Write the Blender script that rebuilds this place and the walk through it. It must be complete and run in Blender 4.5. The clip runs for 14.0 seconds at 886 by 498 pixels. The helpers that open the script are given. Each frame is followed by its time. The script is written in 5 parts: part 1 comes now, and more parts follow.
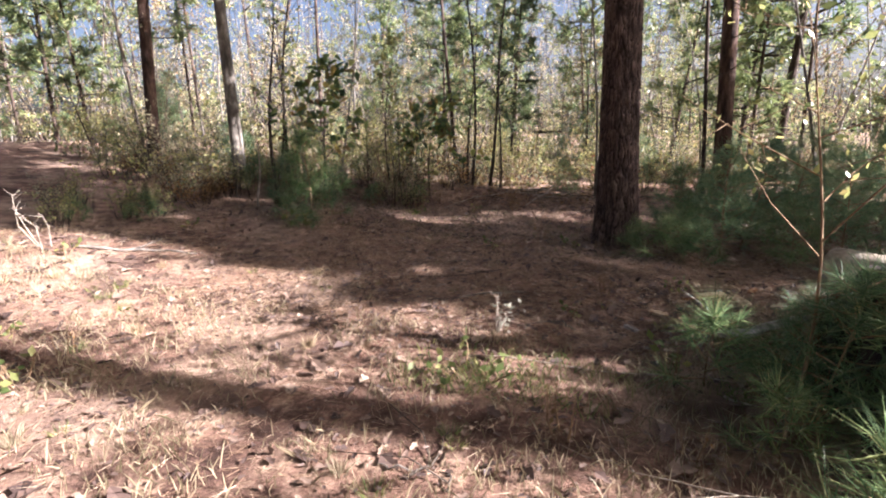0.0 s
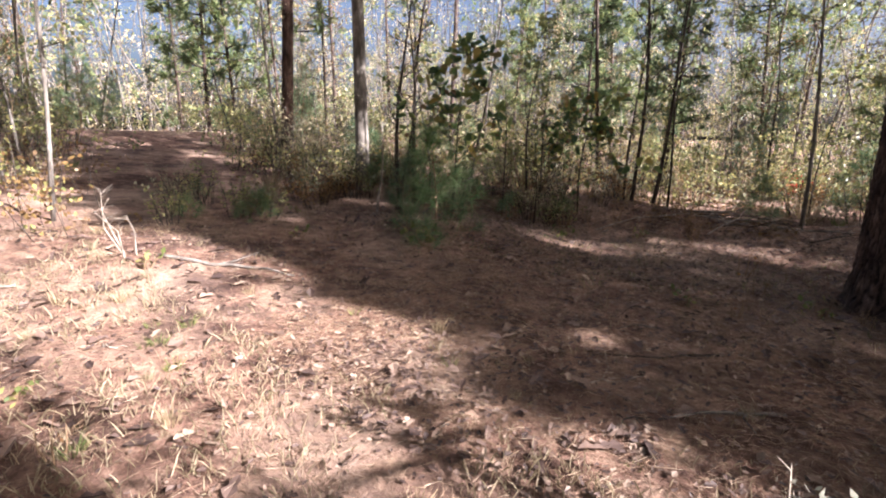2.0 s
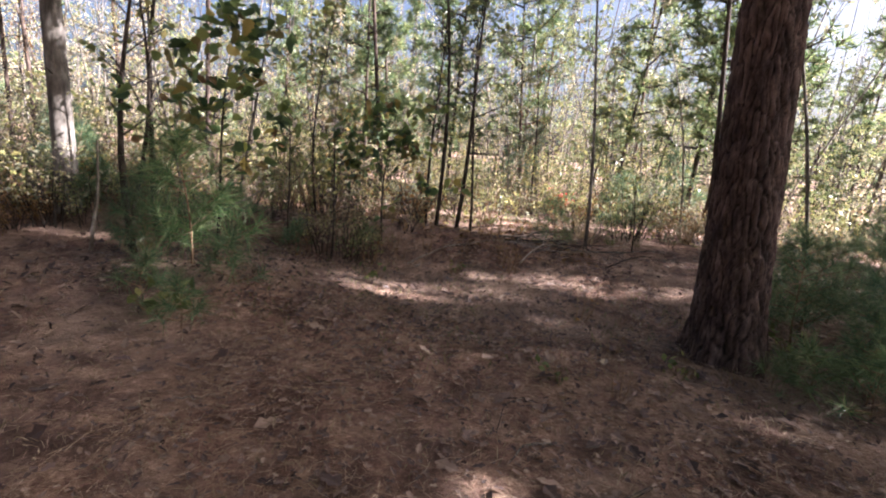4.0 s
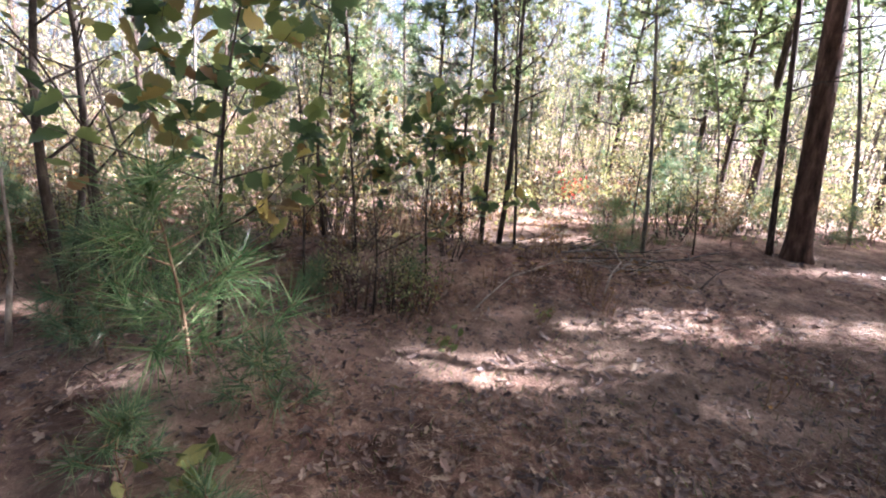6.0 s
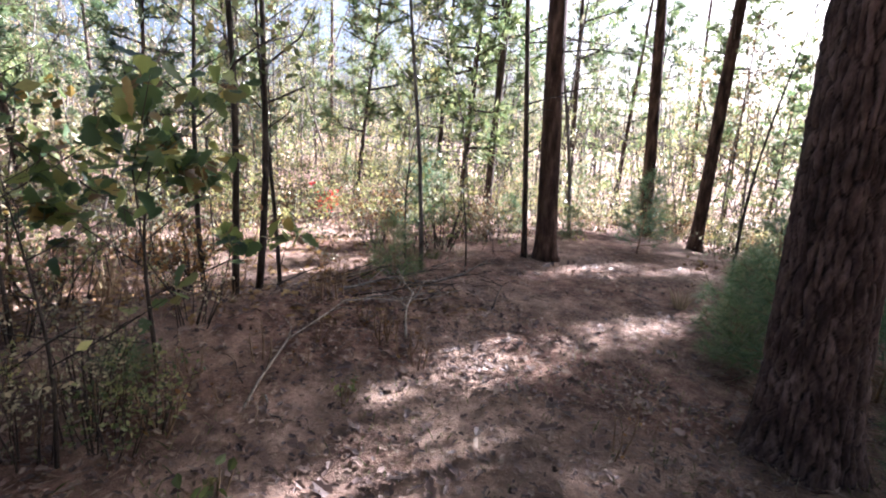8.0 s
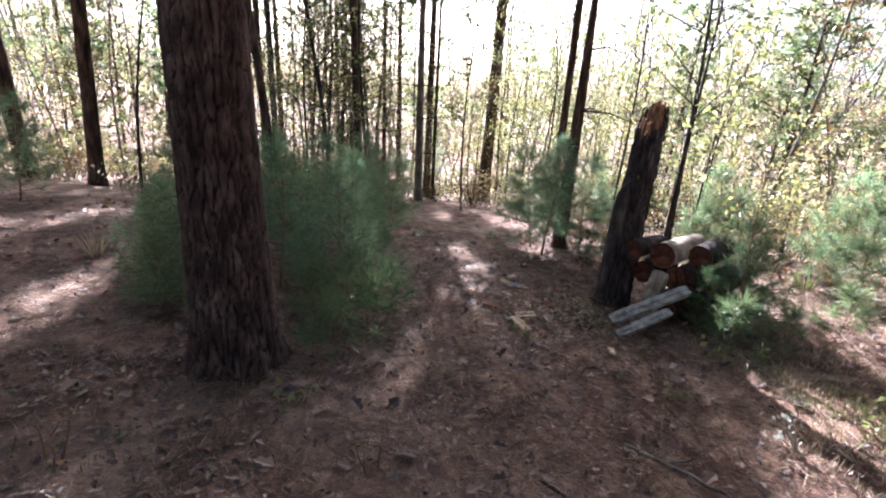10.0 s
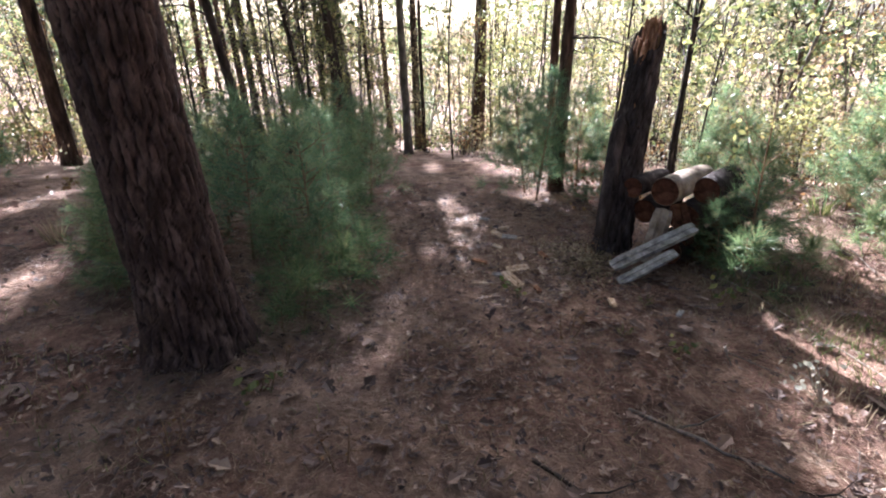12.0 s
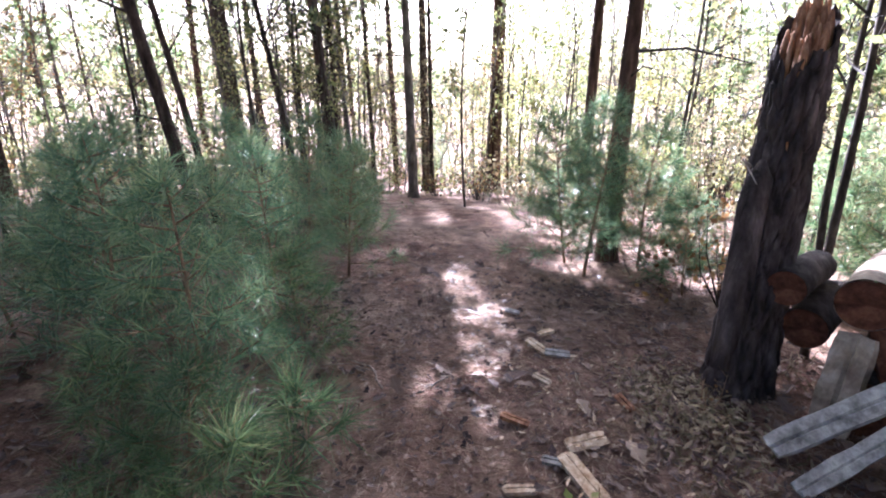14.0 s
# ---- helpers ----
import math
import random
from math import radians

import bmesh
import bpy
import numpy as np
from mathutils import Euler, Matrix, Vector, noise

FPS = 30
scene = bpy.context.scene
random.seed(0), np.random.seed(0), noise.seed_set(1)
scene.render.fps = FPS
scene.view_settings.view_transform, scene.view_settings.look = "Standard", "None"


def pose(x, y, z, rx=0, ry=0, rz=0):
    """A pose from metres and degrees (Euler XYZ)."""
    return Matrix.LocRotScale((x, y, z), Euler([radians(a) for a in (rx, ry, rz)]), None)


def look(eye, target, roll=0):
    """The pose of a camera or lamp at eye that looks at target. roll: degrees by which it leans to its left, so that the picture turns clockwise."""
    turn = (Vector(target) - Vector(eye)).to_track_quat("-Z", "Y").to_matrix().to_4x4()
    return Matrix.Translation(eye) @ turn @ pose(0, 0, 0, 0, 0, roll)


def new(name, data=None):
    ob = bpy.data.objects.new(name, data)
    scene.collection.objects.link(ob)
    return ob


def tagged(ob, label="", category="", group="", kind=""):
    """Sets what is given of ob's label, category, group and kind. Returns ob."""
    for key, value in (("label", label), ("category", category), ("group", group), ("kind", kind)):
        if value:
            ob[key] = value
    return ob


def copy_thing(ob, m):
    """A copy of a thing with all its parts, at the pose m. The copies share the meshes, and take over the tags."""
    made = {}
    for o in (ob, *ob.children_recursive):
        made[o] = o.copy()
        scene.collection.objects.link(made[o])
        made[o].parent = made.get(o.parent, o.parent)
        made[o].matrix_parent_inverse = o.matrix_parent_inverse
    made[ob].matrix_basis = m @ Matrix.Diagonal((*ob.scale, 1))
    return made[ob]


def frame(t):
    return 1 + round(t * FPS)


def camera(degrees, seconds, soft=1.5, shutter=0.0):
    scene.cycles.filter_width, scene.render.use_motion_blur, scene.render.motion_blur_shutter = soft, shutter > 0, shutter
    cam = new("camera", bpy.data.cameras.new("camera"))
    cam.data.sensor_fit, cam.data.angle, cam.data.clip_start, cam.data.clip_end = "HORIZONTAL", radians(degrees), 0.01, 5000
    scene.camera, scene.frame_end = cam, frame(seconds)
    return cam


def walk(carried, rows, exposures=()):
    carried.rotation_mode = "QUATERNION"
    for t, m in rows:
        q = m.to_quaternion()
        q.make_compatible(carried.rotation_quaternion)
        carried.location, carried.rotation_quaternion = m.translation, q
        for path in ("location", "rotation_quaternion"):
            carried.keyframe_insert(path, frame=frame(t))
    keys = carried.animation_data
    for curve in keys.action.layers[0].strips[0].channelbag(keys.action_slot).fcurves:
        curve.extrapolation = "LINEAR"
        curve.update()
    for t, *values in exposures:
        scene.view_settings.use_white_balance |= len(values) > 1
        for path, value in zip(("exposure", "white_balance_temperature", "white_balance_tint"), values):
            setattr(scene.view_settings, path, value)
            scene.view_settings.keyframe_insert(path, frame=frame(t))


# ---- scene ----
# ---- camera ----
cam = camera(84.68, 14.0, soft=2.0)
PATH = [
    (0, (-0.055, -6.182, 1.249), (-1.351, -2.508, 0.339), -0.73),
    (0.5, (-0.239, -5.907, 1.215), (-2.057, -2.460, 0.311), -0.51),
    (1, (-0.442, -5.611, 1.246), (-2.379, -2.233, 0.333), 0.61),
    (1.5, (-0.670, -5.255, 1.244), (-2.747, -1.958, 0.341), 0.52),
    (2, (-0.943, -4.967, 1.245), (-3.080, -1.710, 0.336), 1.11),
    (2.5, (-1.174, -4.672, 1.261), (-2.947, -1.191, 0.401), 3.09),
    (3, (-1.379, -4.310, 1.267), (-2.916, -0.711, 0.438), 2.70),
    (3.5, (-1.555, -3.967, 1.241), (-2.525, -0.171, 0.433), 4.00),
    (3.7, (-1.623, -3.875, 1.269), (-2.299, -0.011, 0.486), 4.97),
    (5.8, (-3.033, -2.373, 1.566), (-3.040, 1.497, 0.552), 3.01),
    (6, (-3.066, -2.238, 1.586), (-3.059, 1.630, 0.565), 2.70),
    (6.5, (-3.152, -1.924, 1.603), (-2.764, 1.934, 0.619), 3.33),
    (7, (-3.142, -1.645, 1.600), (-2.150, 2.127, 0.713), 4.46),
    (7.5, (-3.109, -1.387, 1.623), (-1.757, 2.288, 0.806), 3.82),
    (8, (-3.106, -1.099, 1.613), (-1.138, 2.270, 0.733), 3.62),
    (8.5, (-3.057, -0.981, 1.652), (-0.305, 1.790, 0.786), 4.02),
    (9, (-3.019, -0.969, 1.681), (0.453, 0.826, 0.831), 5.71),
    (9.2, (-2.959, -0.989, 1.688), (0.744, 0.257, 0.832), 5.88),
    (9.5, (-2.931, -1.022, 1.671), (0.921, -0.514, 0.718), 5.56),
    (9.9, (-2.887, -1.071, 1.644), (0.958, -1.205, 0.550), 5.10),
    (10.4, (-2.827, -1.140, 1.607), (0.918, -1.700, 0.318), 4.45),
    (10.9, (-2.762, -1.214, 1.567), (0.891, -1.858, 0.071), 3.75),
    (11.3, (-2.719, -1.264, 1.541), (0.887, -1.843, -0.091), 3.28),
    (11.5, (-2.711, -1.267, 1.563), (0.916, -1.721, -0.062), 2.27),
    (12, (-2.537, -1.297, 1.565), (1.163, -1.504, 0.059), 0.04),
    (12.5, (-2.197, -1.355, 1.520), (1.577, -1.679, 0.233), 0.31),
    (13, (-1.721, -1.449, 1.450), (2.066, -1.666, 0.179), -0.17),
    (13.5, (-1.229, -1.390, 1.414), (2.557, -1.520, 0.132), -0.61),
    (14, (-0.753, -1.404, 1.371), (3.051, -1.540, 0.141), 0.86),
]
walk(cam, [(t, look(eye, target, roll)) for t, eye, target, roll in PATH],
     exposures=[(0.0, 2.78, 5900, 17), (2.0, 2.6, 5900, 17), (3.6, 2.8, 5850, 17), (5.8, 3.58, 5450, 18), (7.5, 3.38, 5400, 18), (9.0, 3.15, 5300, 17), (11.3, 3.15, 5450, 16), (12.5, 3.2, 5450, 16), (13.3, 3.45, 5400, 17), (14.0, 3.8, 5100, 21)])

# ---- world and sun ----
SUN_AZ, SUN_EL = 85.0, 33.0          # degrees clockwise from +y, degrees above the horizon
world = bpy.data.worlds.new("sky")
scene.world = world
world.use_nodes = True
wt = world.node_tree
sky = wt.nodes.new("ShaderNodeTexSky")
sky.sky_type = 'NISHITA'
sky.sun_disc = False
sky.sun_elevation, sky.sun_rotation = radians(SUN_EL), radians(SUN_AZ)
sky.air_density, sky.dust_density, sky.ozone_density = 0.75, 7.0, 0.5
wt.nodes["Background"].inputs["Strength"].default_value = 0.041
wt.links.new(sky.outputs[0], wt.nodes["Background"].inputs["Color"])
TO_SUN = Vector((math.sin(radians(SUN_AZ)) * math.cos(radians(SUN_EL)),
                 math.cos(radians(SUN_AZ)) * math.cos(radians(SUN_EL)), math.sin(radians(SUN_EL))))
sun = new("sun", bpy.data.lights.new("sun", 'SUN'))
sun.data.energy, sun.data.angle, sun.data.color = 5.0, radians(0.55), (1.0, 0.925, 0.85)
sun.matrix_world = look(TO_SUN * 50, (0, 0, 0))

# ---- materials ----


def material(name):
    m = bpy.data.materials.new(name)
    m.use_nodes = True
    return m, m.node_tree, m.node_tree.nodes["Principled BSDF"]


def ramp(nt, fac, stops):
    r = nt.nodes.new("ShaderNodeValToRGB")
    while len(r.color_ramp.elements) < len(stops):
        r.color_ramp.elements.new(0.5)
    for e, (p, c) in zip(r.color_ramp.elements, stops):
        e.position, e.color = p, (*c, 1)
    nt.links.new(fac, r.inputs[0])
    return r.outputs[0]


def noise_out(nt, scale, detail=4.0, stretch=(1, 1, 1), space="Object", rough=0.6):
    tc, mp, n = nt.nodes.new("ShaderNodeTexCoord"), nt.nodes.new("ShaderNodeMapping"), nt.nodes.new("ShaderNodeTexNoise")
    mp.inputs["Scale"].default_value = stretch
    n.inputs["Scale"].default_value, n.inputs["Detail"].default_value, n.inputs["Roughness"].default_value = scale, detail, rough
    nt.links.new(tc.outputs[space], mp.inputs[0])
    nt.links.new(mp.outputs[0], n.inputs["Vector"])
    return n.outputs["Fac"]


def mix(nt, fac, a, b, how='MIX'):
    m = nt.nodes.new("ShaderNodeMixRGB")
    m.blend_type = how
    for sock, v in zip(m.inputs, (fac, a, b)):
        if isinstance(v, (int, float)):
            sock.default_value = v
        elif isinstance(v, tuple):
            sock.default_value = (*v, 1)
        else:
            nt.links.new(v, sock)
    return m.outputs[0]


def bump(nt, bsdf, height, strength, distance):
    b = nt.nodes.new("ShaderNodeBump")
    b.inputs["Strength"].default_value, b.inputs["Distance"].default_value = strength, distance
    nt.links.new(height, b.inputs["Height"])
    nt.links.new(b.outputs[0], bsdf.inputs["Normal"])


def bark_material(name, dark, mid, light, scale=9.0, flat=0.22, depth=0.02, mossy=None, plated=False):
    m, nt, bs = material(name)
    n1 = noise_out(nt, scale, 6, (1, 1, flat))
    n2 = noise_out(nt, scale * 6, 5, (1, 1, 0.5))
    n3 = noise_out(nt, 1.1, 3)
    col = ramp(nt, n1, [(0.34, dark), (0.52, mid), (0.72, light)])
    col = mix(nt, 0.5, col, ramp(nt, n2, [(0.3, (0.5, 0.5, 0.5)), (0.75, (1.3, 1.25, 1.2))]), 'MULTIPLY')
    col = mix(nt, 0.35, col, ramp(nt, n3, [(0.35, (0.65, 0.62, 0.6)), (0.65, (1.1, 1.1, 1.1))]), 'MULTIPLY')
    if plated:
        # concave furrows are coloured near black, found by Pointiness
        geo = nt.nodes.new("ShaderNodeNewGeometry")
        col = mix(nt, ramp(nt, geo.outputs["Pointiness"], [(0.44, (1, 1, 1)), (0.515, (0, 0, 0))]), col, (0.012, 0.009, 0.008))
    if mossy:
        col = mix(nt, ramp(nt, n3, [(0.55, (0, 0, 0)), (0.7, (0.6, 0.6, 0.6))]), col, mossy)
    nt.links.new(col, bs.inputs["Base Color"])
    bs.inputs["Roughness"].default_value = 0.9
    bs.inputs["Specular IOR Level"].default_value = 0.2
    bump(nt, bs, mix(nt, 0.4, n1, n2), 0.9, depth)
    return m


def leaf_material(name, stops, gloss=0.45, through_light=0.45, vary=0.3, single=False):
    """Colour differs leaf by leaf and plant by plant; part of the light passes through the blade."""
    m, nt, bs = material(name)
    g, ob = nt.nodes.new("ShaderNodeNewGeometry"), nt.nodes.new("ShaderNodeObjectInfo")
    col = ramp(nt, ob.outputs["Random"] if single else g.outputs["Random Per Island"], stops)
    tint = ramp(nt, ob.outputs["Random"], [(0.0, (1 - vary, 1 - vary * 0.8, 1 - vary)), (1.0, (1 + vary, 1 + vary * 0.7, 1.0))])
    col = mix(nt, 1.0, col, tint, 'MULTIPLY')
    vein = noise_out(nt, 60, 3)
    col = mix(nt, 0.35, col, ramp(nt, vein, [(0.3, (0.6, 0.6, 0.55)), (0.7, (1.2, 1.2, 1.15))]), 'MULTIPLY')
    nt.links.new(col, bs.inputs["Base Color"])
    bs.inputs["Roughness"].default_value = gloss
    bs.inputs["Specular IOR Level"].default_value = 0.35
    tr, mx = nt.nodes.new("ShaderNodeBsdfTranslucent"), nt.nodes.new("ShaderNodeMixShader")
    nt.links.new(col, tr.inputs["Color"])
    mx.inputs[0].default_value = through_light
    nt.links.new(bs.outputs[0], mx.inputs[1])
    nt.links.new(tr.outputs[0], mx.inputs[2])
    nt.links.new(mx.outputs[0], nt.nodes["Material Output"].inputs["Surface"])
    return m


PINE_BARK = bark_material("pine_bark", (0.018, 0.012, 0.010), (0.085, 0.050, 0.038), (0.21, 0.135, 0.105), 11, 0.25, 0.02)
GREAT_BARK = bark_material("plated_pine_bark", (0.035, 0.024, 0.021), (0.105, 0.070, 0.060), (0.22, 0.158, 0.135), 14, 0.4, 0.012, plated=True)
THIN_BARK = bark_material("pole_pine_bark", (0.02, 0.015, 0.013), (0.075, 0.052, 0.042), (0.18, 0.135, 0.11), 22, 0.25, 0.012)
GREY_BARK = bark_material("grey_smooth_bark", (0.07, 0.06, 0.052), (0.17, 0.15, 0.13), (0.34, 0.31, 0.28), 12, 0.3, 0.006)
DARK_TWIG = bark_material("dark_twig_bark", (0.022, 0.017, 0.014), (0.06, 0.047, 0.038), (0.13, 0.105, 0.085), 25, 0.3, 0.004)
PALE_STICK = bark_material("bleached_stick", (0.16, 0.13, 0.10), (0.34, 0.29, 0.24), (0.55, 0.49, 0.42), 25, 0.3, 0.004)
STRAW_STALK = bark_material("dry_stalk", (0.13, 0.08, 0.05), (0.27, 0.18, 0.11), (0.42, 0.31, 0.2), 30, 0.3, 0.003)
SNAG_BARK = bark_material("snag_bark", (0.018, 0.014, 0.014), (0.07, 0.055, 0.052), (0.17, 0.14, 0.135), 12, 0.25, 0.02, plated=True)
HEART_WOOD = bark_material("broken_heartwood", (0.10, 0.04, 0.02), (0.30, 0.15, 0.08), (0.48, 0.30, 0.18), 30, 0.12, 0.006)
CUT_WOOD = bark_material("red_rotten_cut_end", (0.035, 0.014, 0.009), (0.11, 0.045, 0.027), (0.22, 0.105, 0.06), 14, 1.0, 0.006)
PALE_LOG = bark_material("peeled_pale_log", (0.16, 0.12, 0.09), (0.34, 0.28, 0.22), (0.52, 0.46, 0.39), 9, 1.0, 0.006)
BOARD = bark_material("weathered_grey_board", (0.15, 0.14, 0.13), (0.36, 0.34, 0.32), (0.60, 0.57, 0.53), 14, 1.0, 0.004)
CHIP = bark_material("fresh_wood_chip", (0.32, 0.21, 0.12), (0.55, 0.42, 0.29), (0.75, 0.64, 0.5), 30, 1.0, 0.003)

NEEDLE = leaf_material("pine_needles", [(0.0, (0.06, 0.12, 0.065)), (0.5, (0.14, 0.22, 0.115)), (0.85, (0.25, 0.33, 0.17)), (1.0, (0.40, 0.38, 0.22))], 0.35, 0.42, 0.25)
NEEDLE_DARK = leaf_material("shaded_pine_needles", [(0.0, (0.08, 0.16, 0.105)), (0.6, (0.18, 0.29, 0.18)), (1.0, (0.38, 0.45, 0.25))], 0.32, 0.45, 0.3)
NEEDLE_HIGH = leaf_material("canopy_needles", [(0.0, (0.06, 0.10, 0.05)), (0.6, (0.15, 0.20, 0.095)), (1.0, (0.30, 0.33, 0.17))], 0.4, 0.48, 0.25)
OAK_LEAF = leaf_material("oak_leaves", [(0.0, (0.04, 0.07, 0.035)), (0.4, (0.09, 0.135, 0.055)), (0.65, (0.20, 0.23, 0.075)), (0.82, (0.17, 0.09, 0.045)), (1.0, (0.42, 0.30, 0.08))], 0.35, 0.42, 0.15)
OAK_SINGLE = leaf_material("large_oak_leaf", [(0.0, (0.05, 0.085, 0.04)), (0.4, (0.13, 0.19, 0.07)), (0.72, (0.30, 0.34, 0.10)), (0.9, (0.20, 0.12, 0.055)), (1.0, (0.48, 0.38, 0.10))], 0.4, 0.55, 0.0, True)
# lighter copy of the needle green; sunlight on one sapling put into the colour
NEEDLE_SUNLIT = leaf_material("sunlit_pine_needles", [(0.0, (0.08, 0.16, 0.06)), (0.5, (0.17, 0.28, 0.11)), (0.85, (0.30, 0.40, 0.18)), (1.0, (0.42, 0.42, 0.24))], 0.3, 0.45, 0.1)
GREEN_LEAF = leaf_material("yellow_green_leaves", [(0.0, (0.08, 0.105, 0.05)), (0.4, (0.23, 0.25, 0.11)), (0.75, (0.36, 0.36, 0.16)), (1.0, (0.46, 0.40, 0.19))], 0.4, 0.45, 0.3)
PALE_LEAF = leaf_material("pale_autumn_leaves", [(0.0, (0.15, 0.145, 0.10)), (0.4, (0.33, 0.31, 0.22)), (0.75, (0.47, 0.42, 0.31)), (1.0, (0.40, 0.28, 0.19))], 0.5, 0.4, 0.3)
BROWN_LEAF = leaf_material("russet_leaves", [(0.0, (0.10, 0.06, 0.03)), (0.6, (0.24, 0.13, 0.06)), (1.0, (0.36, 0.24, 0.10))], 0.5, 0.4, 0.3)
RED_LEAF = leaf_material("scarlet_leaves", [(0.0, (0.45, 0.02, 0.02)), (0.6, (0.75, 0.05, 0.04)), (1.0, (0.7, 0.16, 0.05))], 0.4, 0.45, 0.05)
LITTER_LEAF = leaf_material("fallen_oak_leaves", [(0.0, (0.045, 0.028, 0.025)), (0.5, (0.13, 0.085, 0.072)), (0.85, (0.24, 0.165, 0.13)), (1.0, (0.38, 0.285, 0.22))], 0.6, 0.15, 0.05)
STRAW = leaf_material("fallen_pine_straw", [(0.0, (0.085, 0.045, 0.03)), (0.5, (0.20, 0.12, 0.08)), (0.85, (0.36, 0.255, 0.175)), (1.0, (0.5, 0.4, 0.3))], 0.55, 0.1, 0.05)
GRASS = leaf_material("dry_grass", [(0.0, (0.14, 0.12, 0.07)), (0.5, (0.32, 0.25, 0.17)), (1.0, (0.48, 0.39, 0.29))], 0.55, 0.35, 0.2)
HERB = leaf_material("low_green_leaves", [(0.0, (0.07, 0.10, 0.035)), (0.6, (0.16, 0.19, 0.07)), (1.0, (0.33, 0.31, 0.13))], 0.45, 0.4, 0.2)
WOOLLY = leaf_material("white_woolly_leaves", [(0.0, (0.26, 0.26, 0.21)), (1.0, (0.50, 0.48, 0.41))], 0.7, 0.3, 0.1)


def ground_material():
    m, nt, bs = material("pine_straw_floor")
    fine, mid, big = noise_out(nt, 34, 8, rough=0.75), noise_out(nt, 5, 6, rough=0.7), noise_out(nt, 0.55, 4)
    fibre = noise_out(nt, 110, 6, (1, 0.6, 1), rough=0.8)
    col = ramp(nt, mid, [(0.3, (0.07, 0.042, 0.034)), (0.5, (0.22, 0.137, 0.105)), (0.72, (0.47, 0.345, 0.26))])
    col = mix(nt, 0.75, col, ramp(nt, fine, [(0.3, (0.28, 0.24, 0.22)), (0.7, (1.6, 1.55, 1.5))]), 'MULTIPLY')
    col = mix(nt, 0.6, col, ramp(nt, fibre, [(0.35, (0.55, 0.5, 0.48)), (0.65, (1.3, 1.25, 1.2))]), 'MULTIPLY')
    col = mix(nt, ramp(nt, big, [(0.45, (0, 0, 0)), (0.7, (0.55, 0.55, 0.55))]), col, (0.50, 0.38, 0.29))
    damp = noise_out(nt, 1.7, 5, rough=0.65)
    col = mix(nt, 0.9, col, ramp(nt, damp, [(0.36, (0.36, 0.34, 0.36)), (0.52, (1.0, 1.0, 1.0))]), 'MULTIPLY')
    nt.links.new(col, bs.inputs["Base Color"])
    bs.inputs["Roughness"].default_value = 0.95
    bs.inputs["Specular IOR Level"].default_value = 0.15
    bump(nt, bs, mix(nt, 0.5, fine, fibre), 1.0, 0.03)
    return m


FLOOR = ground_material()

# ---- mesh building ----


